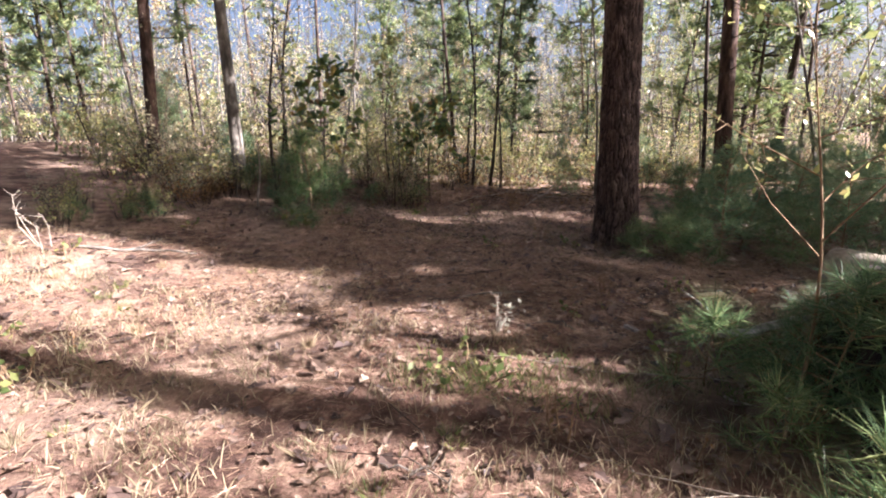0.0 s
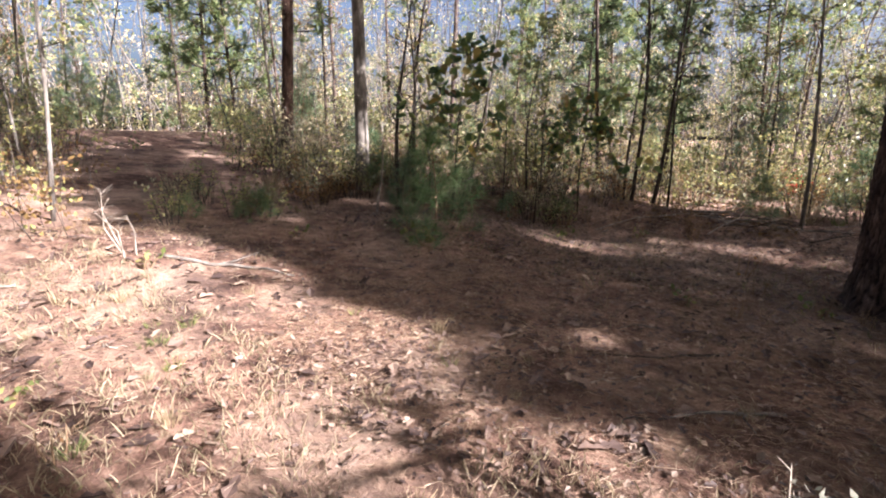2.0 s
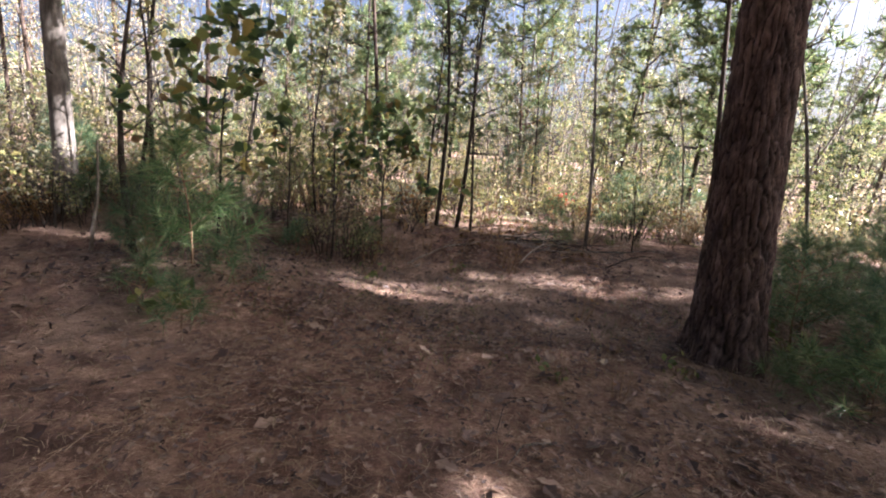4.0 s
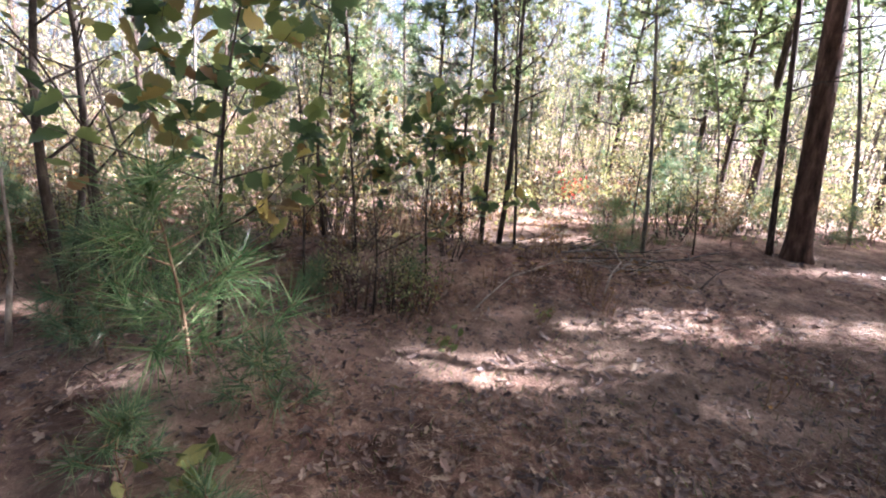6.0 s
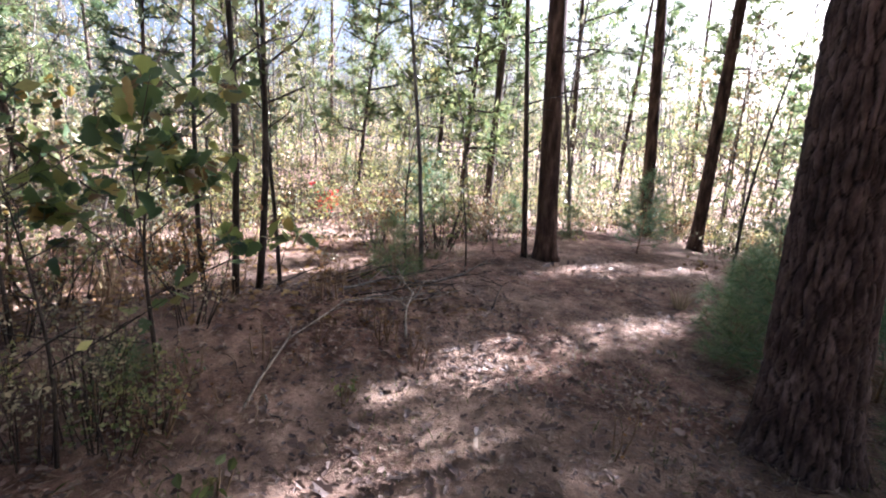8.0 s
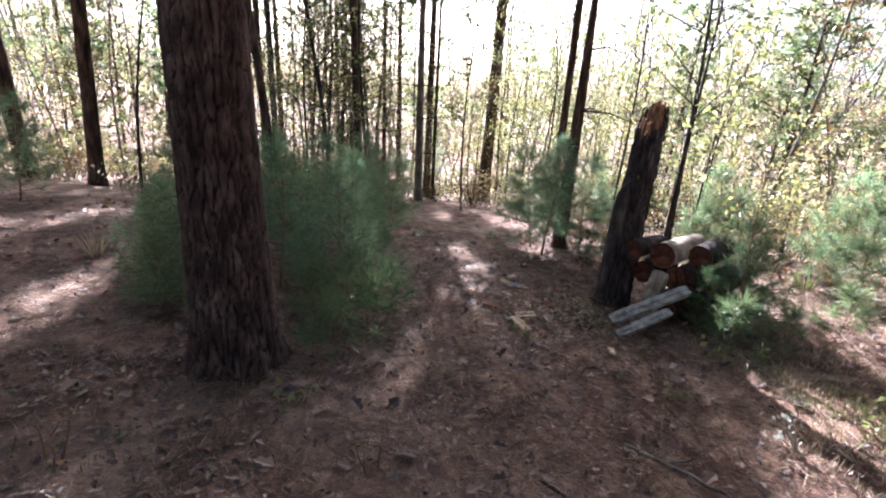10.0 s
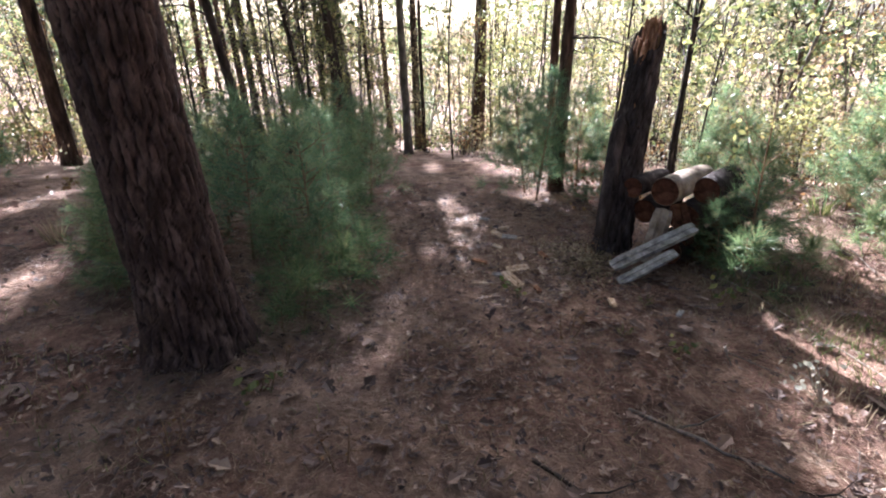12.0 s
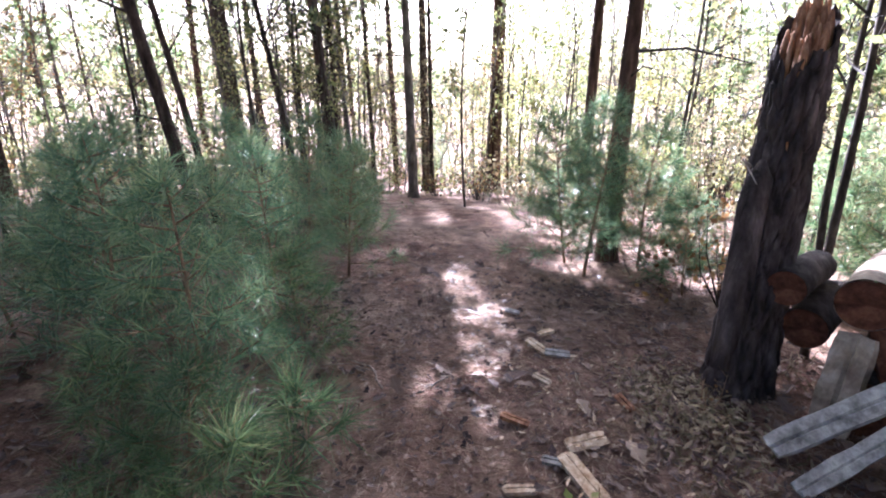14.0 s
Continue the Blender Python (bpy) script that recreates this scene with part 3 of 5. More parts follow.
def big_pine_trunk(name, seed, height, radius, lean, label):
    """The great pine: flared foot and plated bark cut by deep furrows, modelled in the surface and darkened in colour.
    """
    rng = np.random.default_rng(seed)
    root = tagged(new(name), label, "pine tree")
    sides, rings = 150, 330
    verts, faces = [], []
    zs = [4.6 * (i / rings) for i in range(rings + 1)]
    zs += [4.6 + (height - 4.6) * (i / 24) for i in range(1, 25)]
    for z in zs:
        foot = 0.34 * math.exp(-z / 0.16) + 0.20 * math.exp(-z / 0.75)
        r0 = radius * (1 - 0.65 * (z / height)) * (1 + foot)
        for k in range(sides):
            a = 2 * math.pi * k / sides
            ca, sa = math.cos(a), math.sin(a)
            lob = 1 + 0.10 * math.exp(-z / 0.3) * math.sin(5 * a + 1.3) + 0.015 * math.sin(3 * a + z)
            q = Vector((ca * 5.0, sa * 5.0, z * 3.6)) + 0.45 * noise.noise_vector((ca * 5, sa * 5, z * 7))
            dist, _ = noise.voronoi(q)
            edge = min(1.0, (dist[1] - dist[0]) / 0.30)
            plate = 0.026 * edge ** 0.6 + 0.006 * noise.noise((ca * 14, sa * 14, z * 26)) + 0.004 * noise.noise((ca * 40, sa * 40, z * 70))
            r = r0 * lob + plate - 0.012
            verts.append((ca * r + lean[0] * z, sa * r + lean[1] * z, z - 0.03))
    for i in range(len(zs) - 1):
        for k in range(sides):
            k2 = (k + 1) % sides
            faces.append((i * sides + k, i * sides + k2, (i + 1) * sides + k2, (i + 1) * sides + k))
    b = Builder()
    b.raw(verts, faces)
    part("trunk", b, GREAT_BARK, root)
    # unseen crown, made wide and dense to block sky light over the walk
    limbs, green = Builder(), Builder()
    for k in range(44):
        z = 7.2 + (height - 7.4) * k / 44
        a = k * 2.399
        base = Vector((lean[0] * z, lean[1] * z, z))
        out = 4.6 * (1.1 - k / 44) * rng.uniform(0.7, 1.1)
        e = base + Vector((math.cos(a), math.sin(a), 0.25)) * out
        limbs.tube([base, e], [0.05, 0.012], 5, False)
        for j in range(26):
            t = base.lerp(e, rng.uniform(0.2, 1.08)) + Vector(rng.normal(0, 0.45, 3))
            limbs.tube([base.lerp(e, 0.4), t], [0.012, 0.004], 3, False)
            needle_tuft(green, rng, t, (math.cos(a), math.sin(a), 0.5), 0.40, 21, 0.055, 1.0)
    stuff(part("branchwork", limbs, DARK_TWIG, root))
    stuff(part("crown", green, NEEDLE_HIGH, root, smooth=False))
    return root


def plant(ob, x, y, turn=0.0, size=1.0, sink=0.03, tip=(0, 0)):
    """Stands a thing on the forest floor."""
    ob.matrix_basis = pose(x, y, ground_z(x, y) - sink, tip[0], tip[1], turn) @ Matrix.Scale(size, 4)
    return ob


def sow(ob, x, y, turn=0.0, size=1.0, tip=(0, 0)):
    """Another plant of the same kind, standing on the floor."""
    p = rest(x, y, 0.03)
    c = copy_thing(ob, Matrix())
    c.matrix_basis = pose(p.x, p.y, p.z, tip[0], tip[1], turn) @ Matrix.Scale(size, 4)
    return c


LEAN = (-0.03, 0.035)

# the pines that stand by the trail; unseen crowns are sized for shade
plant(big_pine_trunk("great_pine", 5, 17, 0.215, LEAN, "massive pine trunk with plated reddish brown bark"), 0, 0)
plant(pole_pine("pine_tree", 11, 16, 0.15, 7.5, "tall dark pine with scaly bark beside the clearing", PINE_BARK, (-0.045, 0.04), 5, 4.2, 560), 1.87, 4.33)
plant(pole_pine("pine_tree", 12, 17, 0.15, 8, "tall straight pine with dark bark", PINE_BARK, (-0.045, 0.055), 5, 3.0, 260), 7.25, 6.72)
plant(pole_pine("pine_tree", 13, 24, 0.19, 14, "straight pine standing where the trail bends", PINE_BARK, (0.0, 0.0), 4, 2.0, 90, at=(13.0, -3.28)), 13.0, -3.28)
# top, out of view, cut at 4.1 m so its shadow stays short
plant(pole_pine("pine_tree", 14, 4.1, 0.10, 3.5, "pine rising out of young pine brush", PINE_BARK, (-0.01, 0.01), 6, 0.8, 42, at=(3.55, -3.1)), 3.55, -3.1)
plant(pole_pine("pine_tree", 15, 17, 0.075, 10.5, "slender pine behind the broken snag", PINE_BARK, (0.0, 0.01), 5, at=(6.4, -3.75)), 6.4, -3.75)
plant(pole_pine("pine_tree", 16, 13, 0.12, 7, "pale grey trunk beside the berm", GREY_BARK, (-0.06, 0.05), 6, 5.0, 900), -6.9, 1.5)
plant(pole_pine("pine_tree", 17, 12, 0.055, 7, "thin dark leaning pine", THIN_BARK, (-0.09, 0.12), 9, 2.2, 320, at=(3.9, 0.75)), 3.9, 0.75)
plant(pole_pine("pine_tree", 18, 14, 0.085, 7, "thin straight pine beside the trail", THIN_BARK, (-0.05, 0.06), 9, 2.6, 460, at=(7.4, 0.1)), 7.4, 0.1)
plant(pole_pine("pine_tree", 19, 13, 0.04, 7, "thin dark pole pine close to a larger one", THIN_BARK, (-0.06, 0.05), 9, 1.0, 50), 1.6, 4.5)

# crown out of view, kept low and dense to shade the trail
plant(pole_pine("pine_tree", 20, 10.5, 0.10, 4.9, "grey pine beyond the end of the trail", GREY_BARK, (0.02, 0.045), 6, 1.6, 420, at=(9.45, -1.13)), 9.45, -1.13)

rng = np.random.default_rng(42)

# kinds that repeat
pole_kinds = [pole_pine("pole_pine", 30 + i, h, r, c, "tall slender pine with dark scaly bark", m, LEAN, 10, 2.1, 120)
              for i, (h, r, c, m) in enumerate([(15, 0.10, 7.0, THIN_BARK), (13, 0.065, 6.5, THIN_BARK), (17, 0.13, 8.5, PINE_BARK), (12, 0.05, 5.0, GREY_BARK), (10, 0.04, 3.2, THIN_BARK)])]
sap_kinds = [hardwood_sapling("sapling", 50 + i, h, r, lf, n, lab, wm, lm, lo, sp)
             for i, (h, r, lf, n, lab, wm, lm, lo, sp) in enumerate([
                 (5.5, 0.022, 0.036, 800, "thin sapling with sparse yellow-green leaves", DARK_TWIG, GREEN_LEAF, 0.2, 0.9),
                 (4.2, 0.016, 0.036, 700, "whippy sapling with pale autumn leaves", GREY_BARK, PALE_LEAF, 0.15, 0.8),
                 (6.5, 0.026, 0.036, 850, "slim grey sapling with yellowing leaves", GREY_BARK, GREEN_LEAF, 0.3, 1.1),
                 (5.0, 0.020, 0.034, 600, "nearly bare sapling with russet leaves", GREY_BARK, BROWN_LEAF, 0.3, 0.8),
                 (3.2, 0.013, 0.034, 750, "bushy young hardwood with green leaves", DARK_TWIG, GREEN_LEAF, 0.1, 0.7),
                 (7.0, 0.030, 0.048, 300, "tall bare pale stem with few leaves", GREY_BARK, PALE_LEAF, 0.35, 0.9)])]
shrub_kinds = [shrub("shrub", 70 + i, h, s, lf, n, lab, lm, wm, sp)
               for i, (h, s, lf, n, lab, lm, wm, sp) in enumerate([
                   (1.1, 11, 0.040, 320, "low leafy shrub with green and yellow leaves", GREEN_LEAF, DARK_TWIG, 0.7),
                   (1.4, 13, 0.035, 260, "twiggy shrub with pale dry leaves", PALE_LEAF, DARK_TWIG, 0.8),
                   (0.8, 12, 0.035, 240, "knee-high shrub with russet leaves", BROWN_LEAF, DARK_TWIG, 0.6),
                   (1.7, 10, 0.045, 300, "tall open shrub with mixed autumn leaves", GREEN_LEAF, STRAW_STALK, 0.9)])]
pine_kinds = [pine_sapling("pine_sapling", 90 + i, h, r, n, lab, m)
              for i, (h, r, n, lab, m) in enumerate([
                  (1.5, 0.60, 34, "bushy young pine with long soft needles", NEEDLE_DARK),
                  (1.0, 0.45, 22, "small young pine with bright needles", NEEDLE),
                  (2.2, 0.75, 44, "head-high young pine with dense needles", NEEDLE_DARK),
                  (0.5, 0.24, 9, "pine seedling with a brush of long needles", NEEDLE)])]
grass_kinds = [grass_tuft("grass_tuft", 110, 0.28, 60, 0.16, "dry straw-coloured grass tuft", GRASS),
               grass_tuft("grass_tuft", 111, 0.45, 70, 0.22, "tall dry grass clump", GRASS),
               grass_tuft("grass_tuft", 112, 0.20, 60, 0.16, "low green grass tuft", HERB)]

# the first of each kind stands in the woods as well
for i, k in enumerate(pole_kinds + sap_kinds + shrub_kinds + pine_kinds + grass_kinds):
    a = 0.6 + i * 2.399
    plant(k, -2 + 14 * math.cos(a), 9 + 5 * math.sin(a), i * 47)

# ground kept open: the clearing, the trails and the straw-covered glade
OPEN = [([(0.5, -7.5), (-1.2, -5.2), (-2.2, -3.2), (-3.0, -1.5), (-2.6, 0.3)], 1.9),
        ([(-2.2, -3.6), (-4.6, -2.6), (-8.0, -1.1), (-12, 0.7), (-17, 2.8), (-23, 5.0)], 1.05),
        ([(-3.0, -1.3), (0, -1.6), (3, -1.7), (6.5, -1.7), (9, -1.2)], 0.95),
        ([(-2.4, 0.5), (-1.0, 1.6), (0.6, 3.0), (3.0, 3.9), (5.6, 5.0)], 1.15),
        ([(-2.6, 0.6), (0.5, 1.6)], 1.3)]


def clear_of(x, y, more=0.0):
    p = Vector((x, y))
    for line, wide in OPEN:
        for a, c in zip(line, line[1:]):
            a, c = Vector(a), Vector(c)
            u = max(0, min(1, (p - a).dot(c - a) / (c - a).length_squared))
            if (p - a.lerp(c, u)).length < wide + more:
                return False
    return True


def scatter(kinds, count, near, far, size=(0.8, 1.25), more=0.0, tilt=6, weights=None, keep=None):
    made = 0
    while made < count:
        a, r = rng.uniform(0, 2 * math.pi), math.sqrt(rng.uniform(near ** 2, far ** 2))
        x, y = -1.5 + r * math.cos(a), -0.5 + r * math.sin(a)
        if not clear_of(x, y, more) or (keep and not keep(x, y)):
            continue
        k = kinds[int(rng.choice(len(kinds), p=weights))]
        sow(k, x, y, rng.uniform(0, 360), rng.uniform(*size), (rng.normal(0, tilt), rng.normal(0, tilt)))
        made += 1


def seen_side(x, y):
    """Thicker where the walk looks, thin behind it."""
    return y > -3.2 or x > 2 or rng.uniform() < 0.25


def shade_lane(x, y):
    """Open towards the sun, where the pines set out below stand singly."""
    if not seen_side(x, y):
        return False
    return not (4 < x < 31 and -6.8 < lane_of(x, y) < 5.4)


def off_sun_lane(x, y):
    lane = lane_of(x, y)
    return seen_side(x, y) and not (1 < x < 9.5 and (-6.4 < lane < -2.9 or (x < 10 and (0.45 < lane < 1.05 or 1.2 < lane < 2.0))))


scatter(pole_kinds, 46, 9, 40, (0.8, 1.2), 0.6, 1.5, keep=shade_lane)
scatter(pole_kinds, 26, 22, 45, (0.8, 1.2), 0.6, 1.5, keep=lambda x, y: shade_lane(x, y) and y > 4)
scatter(sap_kinds, 74, 4.8, 14, (0.6, 1.15), 0.3, keep=off_sun_lane)
scatter(sap_kinds, 100, 12, 30, (0.9, 1.45), 0.3, keep=off_sun_lane)
scatter(shrub_kinds, 200, 4.8, 22, (0.7, 1.3), 0.1, keep=seen_side)
half_pine = pole_pine("half_grown_pine", 38, 8.5, 0.06, 1.6, "half-grown pine with soft open boughs", THIN_BARK, (0, 0), 4, 1.5, 170, "half-grown pines")
plant(half_pine, -6.5, 12.5, 30)
for i, (x, y) in enumerate([(8.0, 1.7), (8.8, 0.95), (9.4, -0.1), (7.2, 2.6), (10.2, 2.4), (6.3, 1.35), (7.1, 1.15), (9.6, 2.0), (10.0, 1.5), (8.4, 1.4), (7.7, 0.8), (6.9, -2.5)]):
    if off_sun_lane(x, y):
        sow(sap_kinds[(2, 0)[i % 2]], x, y, 40 * x, (0.86, 1.0)[i % 2])
scatter([half_pine], 36, 9, 27, (0.75, 1.2), 0.5, 3, keep=lambda x, y: seen_side(x, y) and (x < 6 or abs(y + 0.5) > 7))
scatter(pine_kinds[:3], 34, 6.5, 24, (0.8, 1.4), 0.2, keep=seen_side)
scatter(grass_kinds, 180, 4.0, 16, (0.7, 1.3), 0.0, keep=seen_side)

# pines added up-sun; their unseen crowns shade the clearing and the trail
for i, (lane, x, low, high) in enumerate([
        (-0.5, 14.5, 7.0, 15), (-0.2, 23, 8.5, 17), (-2.0, 17.5, 7.5, 16), (-2.7, 12.8, 7.4, 12), (0.5, 18.5, 7.5, 16),
        (2.3, 12.5, 7.4, 14.8), (2.6, 17, 7.5, 16), (4.0, 18, 7.5, 15), (1.6, 10.6, 7.4, 12.6), (2.2, 23, 8.5, 17), (-1.5, 26, 8.5, 17), (-3.1, 24.5, 8.5, 16), (-2.75, 11.6, 7.4, 11.5), (-1.3, 11.5, 10, 15.5), (-0.6, 10.2, 9.5, 14.5)]):
    y = lane + LANE * (x + 2)
    plant(pole_pine("pole_pine", 600 + i, high, 0.055 if i > 9 else 0.09 + 0.01 * (i % 4), low, "added tall pine with an unseen dense shading crown", THIN_BARK, LEAN, 8, 2.4, 620, at=(x, y)), x, y)

# unseen tall pines added behind the walk; crowns close over it and block sky
unseen_roof_pine = pole_pine("pole_pine", 36, 16, 0.14, 7.0, "unseen added pine with a wide dense crown blocking the sky", PINE_BARK, (0, 0), 8, 5.6, 1500)
plant(unseen_roof_pine, -1.5, -9.0)
for i, (x, y) in enumerate([(-5.3, -4.9), (2.8, -9.2), (-8.6, -5.0), (-11.0, -3.0), (-4.0, -8.5), (-2.2, -7.6), (1.4, -7.9), (0.6, -12.5), (-8.5, -9.5), (-12.5, -6.0)]):
    sow(unseen_roof_pine, x, y, i * 77, 0.9 + 0.06 * (i % 4))


# unseen saplings and pines added to the south to cut the sky light
scatter(sap_kinds, 34, 9, 20, (0.8, 1.3), 0.5, keep=lambda x, y: y < -4.5 and off_sun_lane(x, -9) and x < 1)
scatter(pole_kinds, 14, 9, 26, (0.8, 1.2), 0.8, 1.5, keep=lambda x, y: y < -4.5 and x < 2)


def far_woods(name, seed, near, far, height, count, leaf, mat, label, stem=0.07, wide=1.1, every=3, lot=60, bark=None):
    """Woods and undergrowth too thick to count: leaf clumps on thin stems, joined."""
    r = np.random.default_rng(seed)
    green, wood = Builder(), Builder()
    n, at, k = count // lot, [], 0
    while k < n:
        a, d = r.uniform(0, 2 * math.pi), math.sqrt(r.uniform(near ** 2, far ** 2))
        x, y = d * math.cos(a) - 1.5, d * math.sin(a)
        if not clear_of(x, y, 0.15 + wide * 0.5) or (d < 20 and y < -3.4 and x < 2 and r.uniform() < 0.8) or (height > 1 and not off_sun_lane(x, y)):
            continue
        k += 1
        open_sky = abs(math.degrees(math.atan2(y + 1, x + 3)) + 4.5) < 5.5
        h = height * r.uniform(0.35, 1.1) * (0.5 if open_sky and far > 25 else 1.0) * (1.0 if far < 26.5 else 1.6 if x < 8 else 1.35)
        g = ground_z(x, y)
        knots = r.normal(0, 1, (max(3, lot // 12), 3)) * np.array([wide, wide, h * 0.3])
        knots[:, 2] = np.abs(knots[:, 2] + h * 0.45)
        q = knots[r.integers(0, len(knots), lot)] + r.normal(0, 0.24 * wide, (lot, 3)) * np.array([1, 1, 0.6])
        q[:, 2] = np.abs(q[:, 2])
        at.append(q + np.array([x, y, g]))
        for s in range(every):
            base = Vector((x + r.normal(0, wide * 0.6), y + r.normal(0, wide * 0.6), 0))
            base.z = ground_z(base.x, base.y) - 0.1
            tip = base + Vector((r.normal(0, 0.22), r.normal(0, 0.22), 1)) * h * r.uniform(0.7, 1.2)
            bend = base.lerp(tip, 0.5) + Vector((r.normal(0, 0.05), r.normal(0, 0.05), 0)) * h
            wood.tube([base, bend, tip], [stem, stem * 0.7, stem * 0.2], 4, False)
            if lot > 60:
                for u in (0.35, 0.5, 0.65, 0.8, 0.9):
                    s2 = base.lerp(bend, u * 2) if u < 0.5 else bend.lerp(tip, u * 2 - 1)
                    wood.tube([s2, s2 + Vector((r.normal(0, 1), r.normal(0, 1), r.uniform(-0.2, 0.9))) * wide * 0.8], [stem * 0.4, 0.004], 3, False)
    at = np.concatenate(at)
    green.diamonds(at, r.uniform(0.6, 1.3, len(at)) * leaf, r, 1.6)
    root = tagged(new(name), label, "woods", kind="stuff")
    part("crown", green, mat, root, smooth=False)["kind"] = "stuff"
    part("branchwork", wood, bark or DARK_TWIG, root)["kind"] = "stuff"


far_woods("far_woods", 201, 22, 46, 8.0, 84000, 0.085, PALE_LEAF, "distant thicket of pale autumn trees", 0.035, 1.0, 1, 120, GREY_BARK)
far_woods("far_woods", 202, 20, 48, 10.0, 84000, 0.09, GREEN_LEAF, "distant woods in yellow-green leaf", 0.04, 1.1, 1, 120, GREY_BARK)
far_woods("far_woods", 203, 42, 85, 14.0, 26000, 0.40, NEEDLE_HIGH, "dark distant pine woods", 0.1, 2.0, 1, 60, THIN_BARK)
far_woods("undergrowth", 204, 9, 26, 1.7, 28000, 0.065, PALE_LEAF, "tangled undergrowth of pale dry leaves", 0.007, 0.6, 2)
far_woods("undergrowth", 205, 9, 26, 2.2, 28000, 0.07, GREEN_LEAF, "tangled green undergrowth between the stems", 0.008, 0.6, 2)
far_woods("undergrowth", 206, 5.2, 11, 0.9, 26000, 0.034, PALE_LEAF, "knee-high dry undergrowth", 0.004, 0.35, 3)
far_woods("undergrowth", 207, 5.2, 12, 0.7, 20000, 0.034, BROWN_LEAF, "low russet undergrowth", 0.004, 0.35, 3)
far_woods("undergrowth", 208, 5.4, 13, 1.4, 24000, 0.036, GREEN_LEAF, "low green undergrowth", 0.005, 0.4, 3)

# ---- plants that stand beside the walk ----
# thicket of young pines beside the great pine
for x, y, k, size, turn in [(1.05, -0.45, 0, 0.80, 10), (1.35, 0.1, 0, 0.85, 80), (2.1, -0.5, 0, 0.80, 150), (2.6, -0.05, 0, 0.9, 200), (3.1, -0.75, 0, 0.75, 260),
                            (1.9, 0.5, 0, 0.9, 300), (0.75, 0.5, 1, 0.95, 20), (3.7, -0.3, 2, 0.62, 90), (0.7, -0.35, 1, 0.6, 33), (1.6, -0.75, 1, 0.7, 140), (2.5, 0.9, 0, 0.8, 44),
                            (4.4, -0.4, 0, 0.8, 12), (5.2, -0.5, 1, 0.9, 70), (1.1, 1.0, 1, 0.9, 5), (0.28, -0.55, 3, 0.8, 75), (0.5, -0.8, 3, 0.9, 190), (0.12, -0.45, 3, 0.6, 250), (0.6, -0.6, 1, 0.6, 300), (0.8, -0.9, 3, 0.9, 20), (0.75, 0.9, 1, 0.6, 25), (1.5, 1.3, 0, 0.6, 65), (2.1, 1.2, 0, 0.8, 165),
                            # brush round the pine across the trail
                            (3.1, -2.75, 2, 0.68, 40), (3.5, -2.7, 0, 0.95, 120), (3.3, -3.3, 0, 0.9, 220), (4.3, -3.0, 2, 0.7, 10), (2.6, -3.35, 1, 0.8, 310),
                            # by the log pile and the bank
                            (0.85, -3.85, 1, 0.75, 15), (1.15, -4.1, 1, 0.95, 99), (1.9, -4.15, 1, 1.05, 180), (2.7, -4.5, 1, 0.8, 250), (0.8, -3.6, 1, 0.55, 40), (1.5, -5.5, 1, 1.0, 70), (0.75, -4.75, 3, 0.9, 10), (0.62, -4.2, 3, 0.7, 140),
                            (3.4, -5.2, 0, 0.8, 33), (1.9, -5.6, 0, 0.85, 130), (0.45, -3.6, 3, 0.9, 200),
                            # west of the walk
                            (-5.0, 0.35, 1, 0.85, 60), (-5.2, 1.6, 1, 0.5, 130), (-3.85, -0.15, 3, 0.9, 30), (-3.8, -0.9, 3, 0.75, 88), (-4.3, -0.6, 3, 0.8, 300), (-7.1, 1.8, 1, 0.9, 11),
                            (-6.0, 1.5, 3, 0.8, 52), (-8.3, 3.0, 0, 0.9, 150), (-0.95, 3.6, 1, 0.75, 200), (0.4, 5.6, 1, 1.2, 15), (2.6, 6.2, 1, 0.8, 160), (3.4, 5.4, 1, 0.7, 75)]:
    sow(pine_kinds[k], x, y, turn, size, (rng.normal(0, 4), rng.normal(0, 4)))
plant(pine_sapling("pine_sapling", 301, 1.18, 0.52, 14, "young pine with bright spreading needles", NEEDLE_SUNLIT, 60, 0.36, 0.0068), -4.4, 0.12)

# broad-leaved oaks
plant(hardwood_sapling("oak_sapling", 311, 1.55, 0.013, 0.095, 300, "young oak with large dark green and brown leaves", DARK_TWIG, OAK_LEAF, 0.3, 0.85, group="", long=1.35, single=True), -3.2, 2.05)
plant(hardwood_sapling("oak_sapling", 312, 2.1, 0.016, 0.095, 260, "spreading young oak with green and yellow leaves", DARK_TWIG, OAK_LEAF, 0.35, 1.0, (0.18, -0.1), group="", long=1.35, single=True), -4.45, 0.55)
plant(hardwood_sapling("oak_sapling", 313, 1.7, 0.014, 0.08, 260, "young oak with large dark leaves above the berm", DARK_TWIG, OAK_LEAF, 0.35, 0.85, group="", long=1.35), -4.2, 3.9)
plant(hardwood_sapling("oak_sapling", 314, 2.8, 0.018, 0.065, 190, "young oak with bright yellow leaves", DARK_TWIG, GREEN_LEAF, 0.5, 0.6, group="", long=1.4), -4.3, 2.7)

